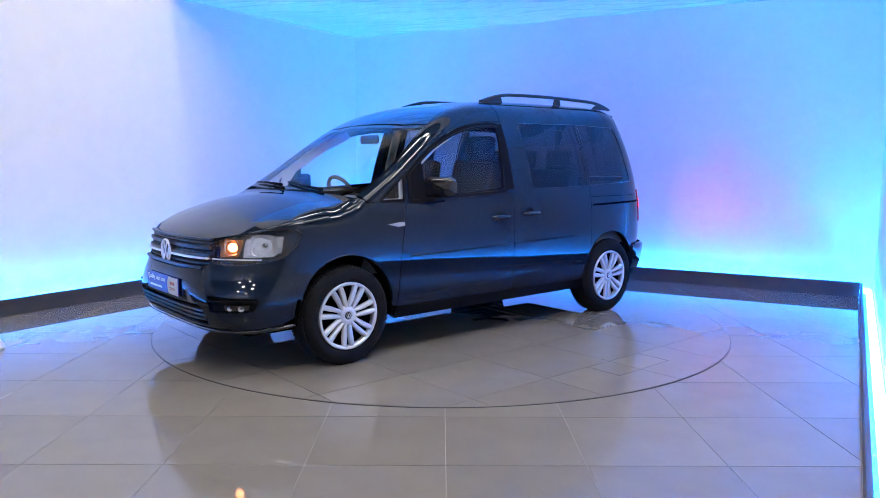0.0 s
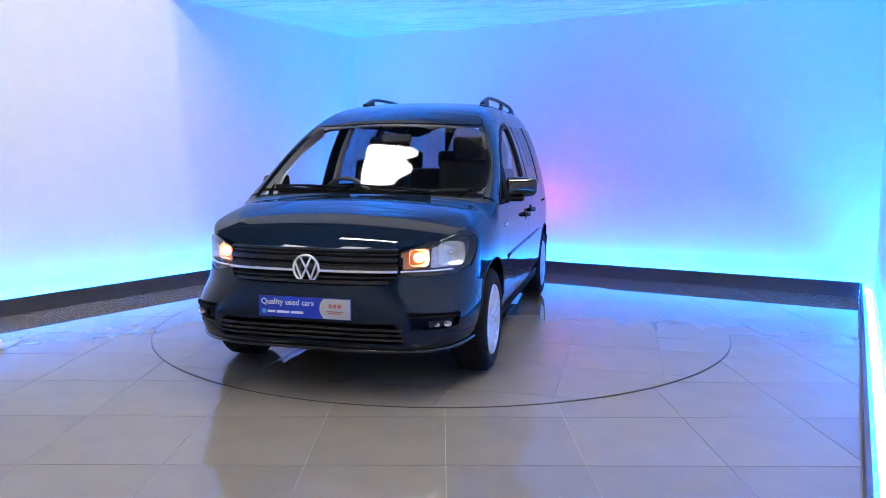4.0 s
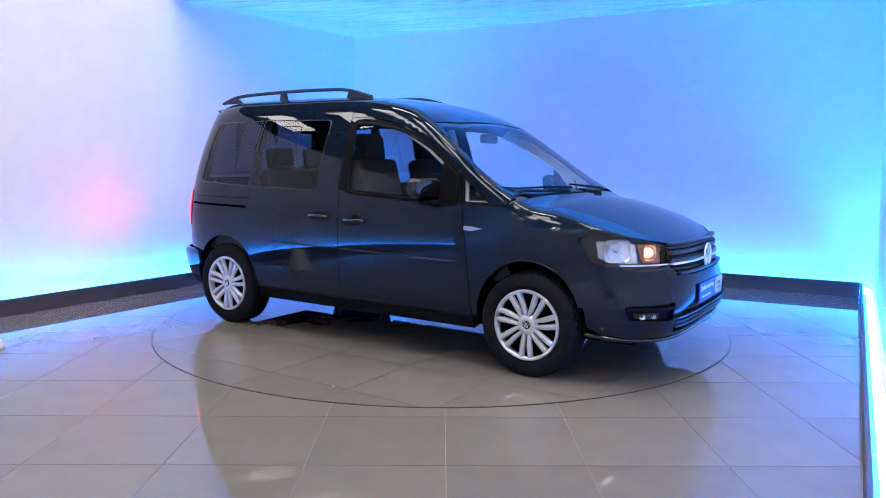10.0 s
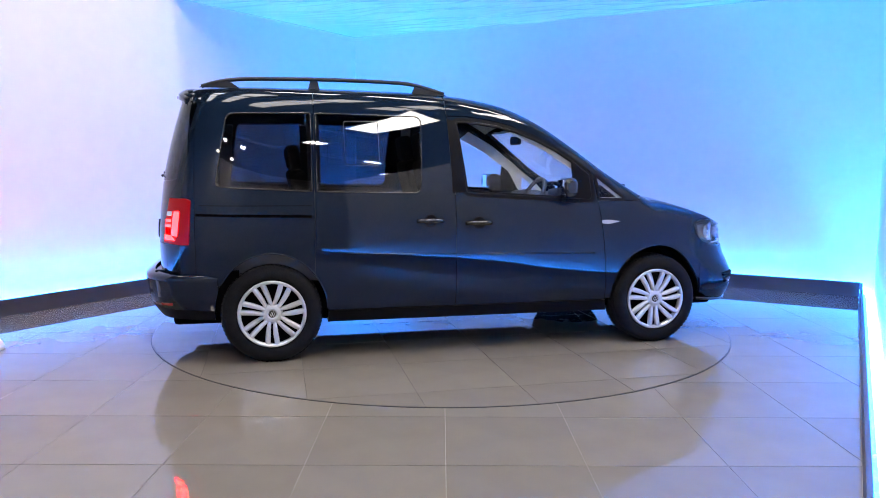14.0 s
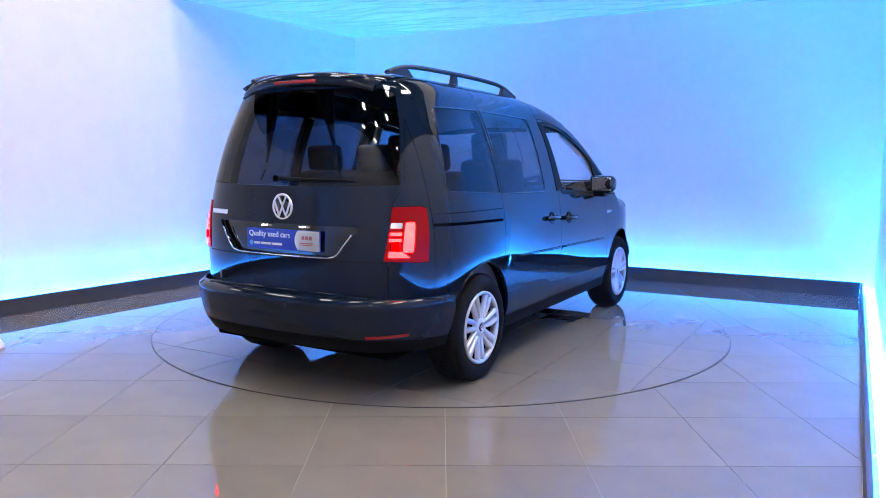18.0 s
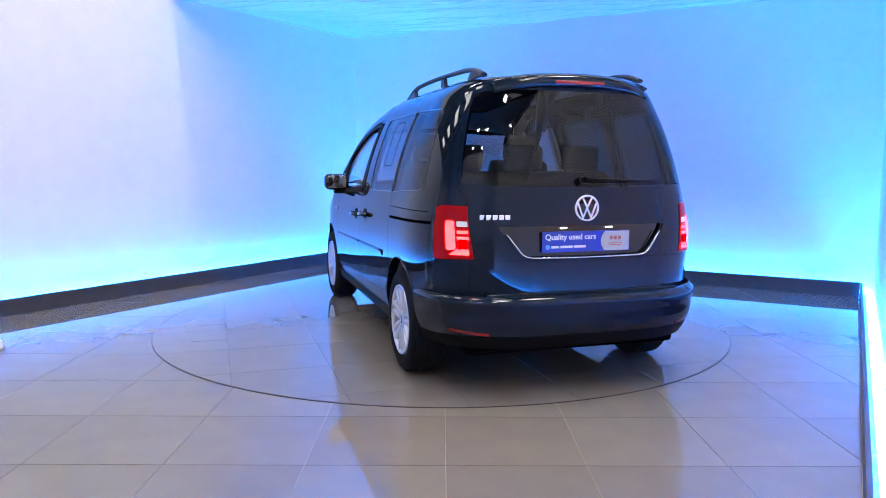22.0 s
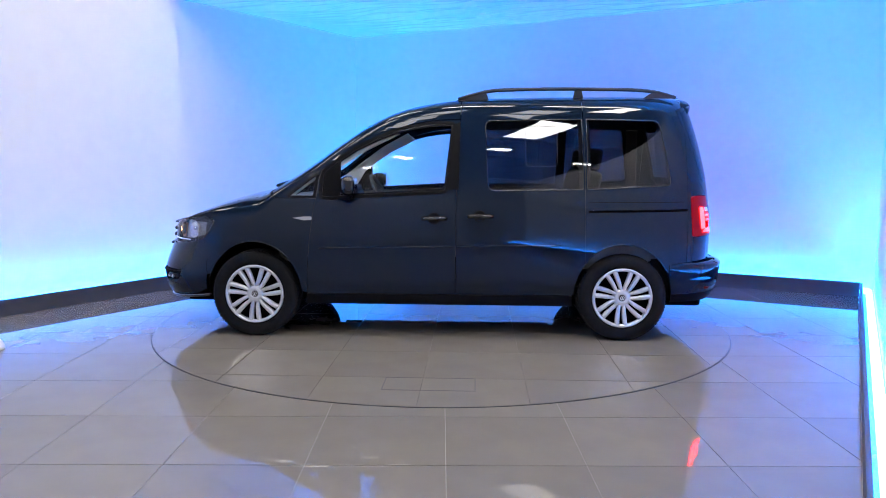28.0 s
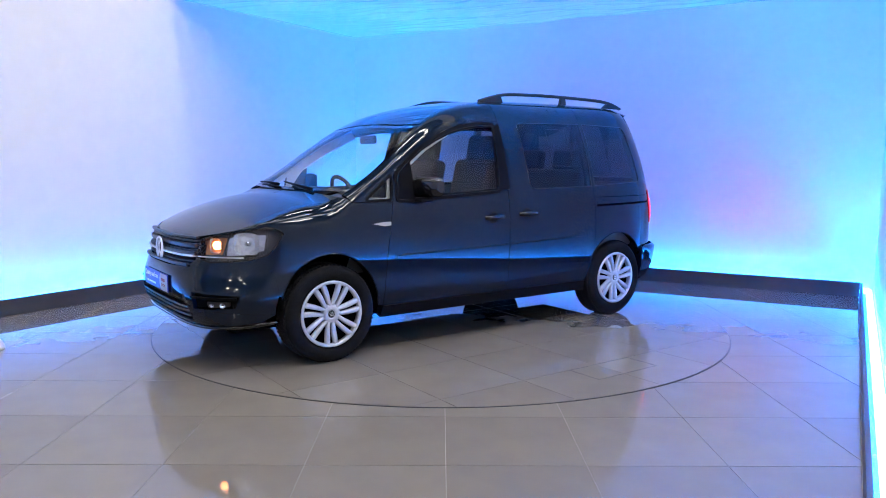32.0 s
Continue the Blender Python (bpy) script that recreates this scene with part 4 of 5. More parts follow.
def words(text, size, m, material, parent, name="lettering"):
    cu = bpy.data.curves.new(name, "FONT")
    cu.body, cu.size, cu.extrude, cu.offset = text, size, 0.0006, size * 0.012
    cu.align_x = "LEFT"
    tmp = bpy.data.objects.new(name, cu)
    scene.collection.objects.link(tmp)
    dg = bpy.context.evaluated_depsgraph_get()
    me = bpy.data.meshes.new_from_object(tmp.evaluated_get(dg))
    bpy.data.objects.remove(tmp)
    me.materials.clear()
    me.materials.append(material)
    me.transform(m)
    ob = new(name, me)
    ob.parent = parent
    return ob


def number_board(m, front):
    """The dealer's board: a blue field with white words, a white field at its end. Local x runs along the board, z up, -y out."""
    W, H = 0.535, 0.114
    bm = bmesh.new()
    add_box(bm, (W, 0.006, H), (0, 0, 0), m, 0.002)
    b = cpart("dealer_board", bm, PLATE_BLUE, car, "blue and white dealer board with the words Quality used cars")
    bm = bmesh.new()
    pts = [(0.10 + 0.012 * (1 - (k / 6 - 1) ** 2) * -1 + 0.012 * abs(k / 6 - 1) ** 2, -H / 2 + 0.003 + (H - 0.006) * k / 12) for k in range(13)]
    face = [Vector((x, -0.0042, z)) for x, z in pts] + [Vector((W / 2 - 0.003, -0.0042, H / 2 - 0.003)), Vector((W / 2 - 0.003, -0.0042, -H / 2 + 0.003))]
    bm.faces.new([bm.verts.new(m @ p) for p in face])
    bmesh.ops.solidify(bm, geom=bm.faces[:], thickness=0.001)
    part("white_field", bm, PLATE_WHITE, b)
    t = m @ Matrix.Translation((-0.252, -0.0048, 0.012)) @ Matrix.Rotation(math.pi / 2, 4, "X")
    words("Quality used cars", 0.044, t, PLATE_WHITE, b)
    bm = bmesh.new()
    bmesh.ops.create_circle(bm, cap_ends=True, radius=0.014, segments=20)
    bm.transform(m @ Matrix.Translation((-0.235, -0.0046, -0.028)) @ Matrix.Rotation(math.pi / 2, 4, "X"))
    part("dot", bm, SKY_DOT, b)
    for x0, x1 in ((-0.214, -0.168), (-0.160, -0.085), (-0.077, -0.005)):
        bm = bmesh.new()
        add_box(bm, (x1 - x0, 0.001, 0.013), ((x0 + x1) / 2, -0.0046, -0.028), m)
        part("text_bar", bm, PLATE_WHITE, b)
    for x0, x1, z, h in ((0.142, 0.160, 0.016, 0.020), (0.166, 0.186, 0.016, 0.020), (0.192, 0.212, 0.016, 0.020), (0.130, 0.222, -0.014, 0.005), (0.140, 0.212, -0.024, 0.004)):
        bm = bmesh.new()
        add_box(bm, (x1 - x0, 0.001, h), ((x0 + x1) / 2, -0.0062, z), m)
        part("logo_bar" if h > 0.01 else "text_bar", bm, PLATE_RED, b)


LAMP = [(0.487, 0.690), (0.500, 0.806), (0.62, 0.842)]


def lamp_outline(s):
    pts = [(pf(y, z), z) for y, z in LAMP]
    pts += [(pfx(x, z), z) for x, z in ((1.84, 0.869), (1.74, 0.881), (1.695, 0.877), (1.661, 0.860), (1.645, 0.842), (1.677, 0.775), (1.735, 0.714), (1.82, 0.686))]
    pts += [(pf(y, z), z) for y, z in ((0.68, 0.672), (0.58, 0.670))]
    return [(p * s, z) for p, z in pts]


def ang(points, s=1):
    return [(pf(y, z) * s, z) for y, z in points]


FSTEP = (4.0, 0.05)


def nose():
    k = 60.0
    top = [(pf(y, z), z) for y, z in ((0.0, 0.630), (0.2, 0.630), (0.40, 0.634), (0.455, 0.648), (0.487, 0.678), (0.58, 0.662), (0.68, 0.664))]
    top += [(pfx(x, z), z) for x, z in ((1.82, 0.680), (1.738, 0.708), (1.724, 0.700), (1.700, 0.56), (1.690, 0.46), (1.705, 0.345), (1.78, 0.31))]
    low = [(pf(y, z), z) for y, z in ((0.70, 0.285), (0.5, 0.268), (0.25, 0.26), (0.0, 0.26))]
    right = top + low
    outline = right + [(-p, z) for p, z in right[-2:0:-1]]
    centre = rounded(ang([(-0.535, 0.318), (0.535, 0.318), (0.50, 0.428), (-0.50, 0.428)]), 1.2, 4)
    pockets = [rounded(ang([(0.575, 0.392), (0.79, 0.405), (0.80, 0.475), (0.555, 0.490)], s), 1.2, 4) for s in (1, -1)]
    b = panel("front_bumper", outline, front_map, PAINT, car, "dark blue front bumper with black grille openings", [centre, *pockets], step=FSTEP, scale=k, flange=0.03)
    panel("lower_grille", ang([(-0.55, 0.305), (0.55, 0.305), (0.52, 0.44), (-0.52, 0.44)]), front_map, DARK, b, "black lower grille", step=FSTEP, scale=k, out=-0.035, flange=0, gap=0)
    for z in (0.342, 0.370, 0.398):
        bm = bmesh.new()
        ribbon(bm, along_front(-0.53, 0.53, z, -0.010), 0.012, 0.03)
        part("grille_slat", bm, SATIN, b)
    bm = bmesh.new()
    add_sweep(bm, [tuple(front_map(72 * (k / 20 - 1), 0.272 + 0.030 * abs(k / 20 - 1) ** 4) + Vector((0.004, 0, 0))) for k in range(41)], 0.017, 10, squash=0.75)
    part("splitter", bm, GLOSS_BLACK, b, "gloss black lower lip")
    for s in (1, -1):
        panel("fog_recess", ang([(0.56, 0.385), (0.80, 0.395), (0.81, 0.485), (0.54, 0.50)], s), front_map, BLACK, b, "black fog lamp recess", step=FSTEP, scale=k, out=-0.03, flange=0, gap=0)
        bm = bmesh.new()
        ribbon(bm, [Vector((p.x, p.y * s, p.z)) for p in along_front(0.56, 0.79, 0.462, -0.008, 10)], 0.012, 0.03)
        part("fog_slat", bm, BLACK, b)
        fog = panel("fog_lamp", rounded(ang([(0.672, 0.402), (0.772, 0.408), (0.778, 0.440), (0.668, 0.440)], s), 0.8, 3), front_map, HOUSING, b, "small clear fog lamp", step=FSTEP, scale=k, out=-0.016, flange=0.02, gap=0)
        for y, r in ((0.700, 0.014), (0.748, 0.019)):
            c = front_map(pf(y, 0.422), 0.422) + Vector((-0.012, -0.004, 0))
            bm = bmesh.new()
            add_lathe(bm, [(r, 0.010), (r * 0.8, 0.002), (r * 0.4, -0.006), (0.0005, -0.008)], 14, "x")
            bm.transform(Matrix.Translation((c.x, c.y * s, c.z)) @ Matrix.Rotation(0.5 * s, 4, "Z") @ Matrix.Diagonal((1, 1.2, 0.85, 1)))
            cpart("fog_bowl", bm, BOWL, fog)
    val = [(pfx(1.705, 0.350), 0.350), (pf(0.72, 0.380), 0.380), (pf(0.60, 0.370), 0.370), (pf(0.53, 0.312), 0.312), (0, 0.308)]
    val_low = [(0, 0.258), (pf(0.5, 0.266), 0.266), (pf(0.70, 0.284), 0.284), (pfx(1.78, 0.310), 0.310)]
    ring = val + [(-p, z) for p, z in val[-2::-1]] + [(-p, z) for p, z in val_low[:0:-1]] + val_low
    panel("lower_valance", ring, front_map, PAINT, b, "dark blue lower valance", step=FSTEP, scale=k, out=0.003, flange=0.006, gap=0)
    # upper grille
    face = ang([(-0.475, 0.636), (0.475, 0.636), (0.485, 0.69), (0.497, 0.812), (0.25, 0.822), (0, 0.824), (-0.25, 0.822), (-0.497, 0.812), (-0.485, 0.69)])
    g = panel("grille", face, front_map, BLACK, car, "black upper grille with a chrome strip", step=FSTEP, scale=k, out=-0.03, flange=0.01, gap=0)
    for z, h, mtl, name, out in ((0.646, 0.016, SATIN, "grille_slat", 0.002), (0.668, 0.008, SATIN, "grille_slat", -0.014), (0.703, 0.012, BRIGHT, "chrome_strip", 0.007), (0.714, 0.030, SATIN, "grille_slat", -0.003),
                                 (0.735, 0.007, SATIN, "grille_slat", -0.014), (0.765, 0.024, SATIN, "grille_slat", 0.0), (0.790, 0.007, SATIN, "grille_slat", -0.014), (0.815, 0.012, SATIN, "grille_slat", 0.003)):
        bm = bmesh.new()
        w = 0.487 if z > 0.66 else 0.45
        ribbon(bm, along_front(-w, w, z, out), h, 0.03)
        if mtl is SATIN:
            bmesh.ops.bevel(bm, geom=[e for e in bm.edges if e.calc_length() > 0.02], offset=min(0.004, h * 0.3), segments=2, affect="EDGES")
        part(name, bm, mtl, g, "thin chrome strip" if mtl is BRIGHT else "")
    emblem(Matrix.Translation((front_x(0.713) + 0.022, 0, 0.713)), 0.078, car)
    for s in (1, -1):
        out = lamp_outline(s)
        h = panel("headlight", out, front_map, HOUSING, car, "headlight with a warm lit lamp and a clear reflector", step=FSTEP, scale=k, out=-0.05, flange=0, gap=0)
        run = out[7:] + out[:1]
        strip = run + [(p + 1.6 * s * max(0.0, 1 - i / 3), z - 0.026) for i, (p, z) in reversed(list(enumerate(run)))]
        panel("lamp_surround", strip, front_map, PAINT, h, "painted edge under the lamp", step=FSTEP, scale=k, out=-0.007, flange=0, gap=0)
        panel("lens", out, front_map, LENS, h, "clear curved lens", step=FSTEP, scale=k, out=0.001, flange=0.012).visible_shadow = False
        panel("lamp_frame", inset_scaled(out, -0.001, k), front_map, GLOSS_BLACK, h, "dark lamp rim", [inset_scaled(out, 0.005, k)], step=FSTEP, scale=k, out=-0.006, flange=0.04, gap=0)
        warm = rounded([(pf(y, z) * s, z) for y, z in ((0.497, 0.712), (0.505, 0.800), (0.60, 0.828), (0.655, 0.826), (0.640, 0.715))], 0.8, 3)
        panel("indicator_reflector", warm, front_map, WARM, h, "amber-tinted indicator reflector", step=FSTEP, scale=k, out=-0.046, flange=0, gap=0)
        clear = rounded([(pf(y, z) * s, z) for y, z in ((0.660, 0.712), (0.664, 0.826), (0.74, 0.842), (0.80, 0.838), (0.80, 0.740), (0.74, 0.712))], 0.8, 3)
        panel("lamp_reflector", clear, front_map, BOWL, h, "bright lamp reflector", step=FSTEP, scale=k, out=-0.046, flange=0, gap=0)
        # a warm lit bowl beside the grille, a clear one at the outer end
        for name, y, z, r, aim, wide in (("warm_bowl", 0.595, 0.768, 0.048, 0.30, 1.15), ("outer_bowl", 0.735, 0.782, 0.068, 0.72, 1.25)):
            c = front_map(pf(y, z), z) + Vector((-0.040, -0.018, 0))
            m = Matrix.Translation((c.x, c.y * s, c.z)) @ Matrix.Rotation(aim * s, 4, "Z") @ Matrix.Diagonal((1, wide, 1, 1))
            bm = bmesh.new()
            add_lathe(bm, [(r, 0.016), (r * 0.93, 0.010), (r * 0.75, -0.006), (r * 0.45, -0.020), (0.0005, -0.026)], 14, "x")
            for v in bm.verts:
                a, d = math.atan2(v.co.z, v.co.y), math.hypot(v.co.y, v.co.z)
                v.co.y, v.co.z = d * math.copysign(abs(math.cos(a)) ** 0.5, math.cos(a)), d * math.copysign(abs(math.sin(a)) ** 0.5, math.sin(a))
            bm.transform(m)
            bowl = part(name, bm, BOWL, h, "faceted bright reflector bowl")
            bm = bmesh.new()
            if name == "warm_bowl":
                bmesh.ops.create_uvsphere(bm, u_segments=16, v_segments=10, radius=0.027)
                bm.transform(m @ Matrix.Translation((0.0, 0, 0)))
                part("warm_lamp", bm, AMBER, h, "lit warm lamp", True)
            else:
                add_lathe(bm, [(0.0005, 0.016), (0.012, 0.012), (0.016, 0.0), (0.016, -0.02)], 16, "x")
                bm.transform(m)
                part("lamp_cap", bm, CHROME, h, "clear dipped-beam cap")
        bm = bmesh.new()
        ribbon(bm, [Vector((p.x, p.y * s, p.z)) for p in along_front(0.50, 0.74, 0.700, -0.008, 12)], 0.006, 0.012)
        part("chrome_strip", bm, BRIGHT, h)
        edge = [(1.724, 0.700), (1.700, 0.56), (1.690, 0.46)]
        strip = [(x - 0.025, z) for x, z in edge] + [(x + 0.025, z) for x, z in edge[::-1]]
        panel("wing_joint", strip, side_map, PAINT, b, side=s, out=-0.006, flange=0, gap=0)
    number_board(Matrix.Translation((front_x(0.505) + 0.008, 0, 0.505)) @ Matrix.Rotation(math.pi / 2, 4, "Z"), True)
    bm = bmesh.new()
    add_box(bm, (0.12, 1.0, 0.5), (1.98, 0, 0.52))
    cpart("bumper_core", bm, DARK)


def inset_scaled(pts, d, k):
    q = inset([Vector((p[0] / k, p[1])) for p in dense([Vector(p) for p in pts], 0.03 * k)], d)
    return [Vector((p.x * k, p.y)) for p in q]


# ---- the car: tail ----
bump_out = curve((0.28, 0.02), (0.33, 0.055), (0.40, 0.085), (0.47, 0.092), (0.52, 0.100), (0.553, 0.096), (0.570, 0.07), (0.58, 0.0))


def bumper_map(p, z):
    a = radians(abs(p))
    o = bump_out(z)
    return Vector((X0R + (rear_x(z) - o - X0R) * max(0.0, math.cos(a)) ** (2 / MR), math.copysign((half_w(z) + o * 0.12) * math.sin(a) ** (2 / MR), p), z))


WAY[bumper_map] = Vector((-1, 0, 0))


def prb(x, z):
    return math.degrees(math.acos(min(1.0, max(0.0, (x - X0R) / (rear_x(z) - bump_out(z) - X0R))) ** (MR / 2)))


def rang(points, s=1):
    return [(pr(y, z) * s, z) for y, z in points]


GATE = [(0.655, 0.565), (0.66, 0.76), (0.655, 1.06), (0.70, 1.15), (0.675, 1.30), (0.635, 1.50), (0.575, 1.675), (0.50, 1.70)]


def tail():
    k = 60.0
    st = (4.0, 0.06)
    right = rang(GATE)
    gate = right + [(0, 1.705)] + [(-p, z) for p, z in right[::-1]]
    gate += [(0.0, 0.562)]
    gl = rang([(0.683, 1.165), (0.66, 1.30), (0.617, 1.50), (0.562, 1.655), (0.50, 1.672)])
    glass_out = rounded(gl + [(0, 1.678)] + [(-p, z) for p, z in gl[::-1]] + [(0, 1.152)], 0.8, 3)
    rec = rounded(rang([(0.365, 0.772), (0.512, 0.940), (-0.512, 0.940), (-0.365, 0.772)]), 1.0, 3)
    g = panel("tailgate", gate, rear_map, PAINT, car, "dark blue tailgate with a large dark rear window", [glass_out, rec], step=st, scale=k)
    panel("rear_window", glass_out, rear_map, PRIVACY, g, "dark privacy rear window", step=st, scale=k, out=0.001, flange=0.012, gap=0.001)
    panel("plate_recess", inset_scaled(rec, -0.004, k), rear_map, GLOSS_BLACK, g, "dark recess behind the board", step=st, scale=k, out=-0.028, flange=0, gap=0)
    panel("seam", rang([(0.64, 0.757), (-0.64, 0.757), (-0.64, 0.760), (0.64, 0.760)]), rear_map, DARK, g, step=st, scale=k, out=0.0006, flange=0, gap=0)
    bm = bmesh.new()
    lip = [rear_map(pr(y, z), z) + Vector((-0.004, 0, 0)) for y, z in ((0.47, 0.90), (0.42, 0.835), (0.36, 0.776), (0.2, 0.768), (0, 0.766), (-0.2, 0.768), (-0.36, 0.776), (-0.42, 0.835), (-0.47, 0.90))]
    add_sweep(bm, [tuple(p) for p in spline([tuple(q) for q in lip], 4)], 0.005, 8)
    part("recess_lip", bm, CHROME, g, "bright lip under the board recess")
    for y in (0.14, -0.14):
        bm = bmesh.new()
        add_box(bm, (0.02, 0.034, 0.008), (rear_x(0.93) + 0.010, y, 0.928), bevel=0.003)
        part("plate_lamp", bm, mat("plate_lamp_lit", (1, 1, 1), 0.3, glow=(1, 0.97, 0.9), strength=4.0), g, "small lit board lamp")
    # wiper, handle mark, name bars
    bm = bmesh.new()
    p0 = rear_map(pr(0.03, 1.19), 1.19) + Vector((-0.02, 0, 0))
    path = [p0, rear_map(pr(-0.22, 1.185), 1.185) + Vector((-0.024, 0, 0)), rear_map(pr(-0.47, 1.182), 1.182) + Vector((-0.014, 0, 0))]
    add_sweep(bm, [tuple(p) for p in path], [0.012, 0.008, 0.004], 8)
    add_lathe(bm, [(0.0005, 0.012), (0.018, 0.010), (0.020, -0.02)], 20, "x", tuple(p0 + Vector((-0.006, 0, 0))))
    part("rear_wiper", bm, BLACK, g, "black rear wiper")
    for i in range(5):
        y = 0.605 - i * 0.033
        p = rear_map(pr(y - 0.012, 0.99), 0.99)
        bm = bmesh.new()
        add_box(bm, (0.004, 0.028, 0.026), (p.x - 0.002, p.y, 0.99), bevel=0.002)
        part("name_bar", bm, BRIGHT, g)
    emblem(Matrix.Translation((rear_x(1.04) - 0.001, 0, 1.035)) @ Matrix.Rotation(math.pi, 4, "Z"), 0.073, car)
    number_board(Matrix.Translation((rear_x(0.85) + 0.012, 0, 0.853)) @ Matrix.Rotation(-math.pi / 2, 4, "Z"), False)
    # corners and lamps
    lamp = [(pr(0.660, 1.05), 1.05), (pr(0.635, 0.765), 0.765), (prx(-1.875, 0.757), 0.757), (prx(-1.838, 0.760), 0.760), (prx(-1.828, 0.9), 0.9), (prx(-1.822, 1.04), 1.04), (prx(-1.85, 1.052), 1.052)]
    for s in (1, -1):
        zs = [z for z in z_steps if 0.56 < z < 1.61]
        corner = [(prx(QUARTER_X, z), z) for z in [0.56, *zs, 1.62]] + [(pr(0.592, 1.62), 1.62)] + [(p, z) for p, z in right[::-1] if z < 1.6]
        c = panel("rear_corner", [(p * s, z) for p, z in corner], rear_map, PAINT, car, "dark blue rear corner post", [[(p * s, z) for p, z in lamp]], step=(4.0, 0.06), scale=k, gap=0.0012)
        well = [(pr(y, z) * s, z) for y, z in ((0.666, 0.822), (0.710, 0.822), (0.710, 0.864), (0.666, 0.864))]
        t = panel("tail_lamp", [(p * s, z) for p, z in lamp], rear_map, TAILRED, car, "lit red tail lamp", [well], step=st, scale=k, out=0.006, flange=0.02)
        panel("lamp_back", [(p * s, z) for p, z in lamp], rear_map, DARK, t, "dark back of the lamp", [well], step=st, scale=k, out=-0.016, flange=0, gap=0)
        # a deep well with the bulb at its end throws a narrow beam straight back
        xw = rear_map(pr(0.69, 0.843), 0.843).x
        bm = bmesh.new()
        for dy, dz, wy, wz in ((-0.0245, 0, 0.003, 0.052), (0.0245, 0, 0.003, 0.052), (0, -0.0245, 0.046, 0.003), (0, 0.0245, 0.046, 0.003)):
            add_box(bm, (0.085, wy, wz), (xw + 0.040, (0.688 + dy) * s, 0.843 + dz))
        part("bulb_well", bm, TAILRED, t, "dark red bulb well")
        bm = bmesh.new()
        add_box(bm, (0.004, 0.046, 0.046), (xw + 0.080, 0.688 * s, 0.843))
        part("bulb", bm, BEAMRED, t, "lit red bulb")
        bm = bmesh.new()
        add_box(bm, (0.006, 0.060, 0.060), (xw + 0.088, 0.688 * s, 0.843))
        part("bulb_holder", bm, DARK, t)
        for name, pts in (("light_bar", [(0.760, 0.812), (0.758, 0.968), (0.722, 0.968), (0.718, 0.815)]), ("light_bar", [(0.748, 0.786), (0.715, 0.818), (0.660, 0.818), (0.658, 0.786)]),
                          ("light_bar", [(0.712, 0.868), (0.712, 0.885), (0.660, 0.885), (0.660, 0.868)]), ("light_bar", [(0.712, 0.900), (0.712, 0.917), (0.662, 0.917), (0.662, 0.900)])):
            panel(name, rounded(rang(pts, s), 0.5, 2), rear_map, TAILHOT, t, "glowing light bar", step=st, scale=k, out=0.008, flange=0.002, gap=0)
        panel("reversing_lens", rounded(rang([(0.712, 0.938), (0.712, 0.966), (0.664, 0.966), (0.662, 0.938)], s), 0.5, 2), rear_map, PLATE_WHITE, t, "pale reversing lens", step=st, scale=k, out=0.0075, flange=0.001, gap=0)
        # roof corner over the post
        xs = [QUARTER_X, -1.84, -1.87, -1.89, -1.905]
        crn = [(QUARTER_X, 1.56)] + [(x, rim_q(x)) for x in xs] + [(-1.905, 1.60), (-1.87, 1.56)]
        panel("roof_corner", crn, side_map, PAINT, car, "dark blue roof corner", side=s, step=(0.02, 0.02), gap=0)
    # bumper
    zs = (0.28, 0.33, 0.40, 0.48, 0.56)
    bo = [(prb(x, z), z) for x, z in zip((-1.688, -1.690, -1.682, -1.664, -1.664), zs)] + [(prb(-1.72, 0.575), 0.575), (pr(0.6, 0.577), 0.577), (0, 0.577)]
    outline = bo + [(-p, z) for p, z in bo[-2::-1]] + [(-pr(0.6, 0.28), 0.278), (0, 0.275), (pr(0.6, 0.28), 0.278)]
    b = panel("rear_bumper", outline, bumper_map, PAINT, car, "dark blue rear bumper with red reflectors", step=(4.0, 0.025), scale=k, flange=0.05)
    for s in (1, -1):
        panel("reflector", rounded(rang([(0.57, 0.358), (0.75, 0.374), (0.755, 0.390), (0.57, 0.374)], s), 0.3, 2), bumper_map, REDOFF, b, "slim red reflector", step=st, scale=k, out=0.002, flange=0.004, gap=0)
    val = [(prb(-1.692, z), z) for z in (0.285, 0.345)] + [(pr(0.6, 0.352), 0.352), (0, 0.352)]
    panel("lower_valance", val + [(-p, z) for p, z in val[-2::-1]] + [(-pr(0.6, 0.28), 0.279), (0, 0.276), (pr(0.6, 0.28), 0.279)], bumper_map, BLACK, b, "black lower valance", step=(4.0, 0.025), scale=k, out=0.003, flange=0.006, gap=0)
    panel("bumper_shelf", [(-80, 0.30), (80, 0.30), (80, 0.60), (-80, 0.60)], rear_map, DARK, b, step=(4, 0.1), scale=k, out=-0.03, flange=0, gap=0)
    bm = bmesh.new()
    add_box(bm, (0.10, 1.16, 0.03), (-2.03, 0, 0.566), bevel=0.008)
    part("load_sill", bm, PAINT, b)
    # spoiler
    bm = bmesh.new()
    n = 28
    rows = []
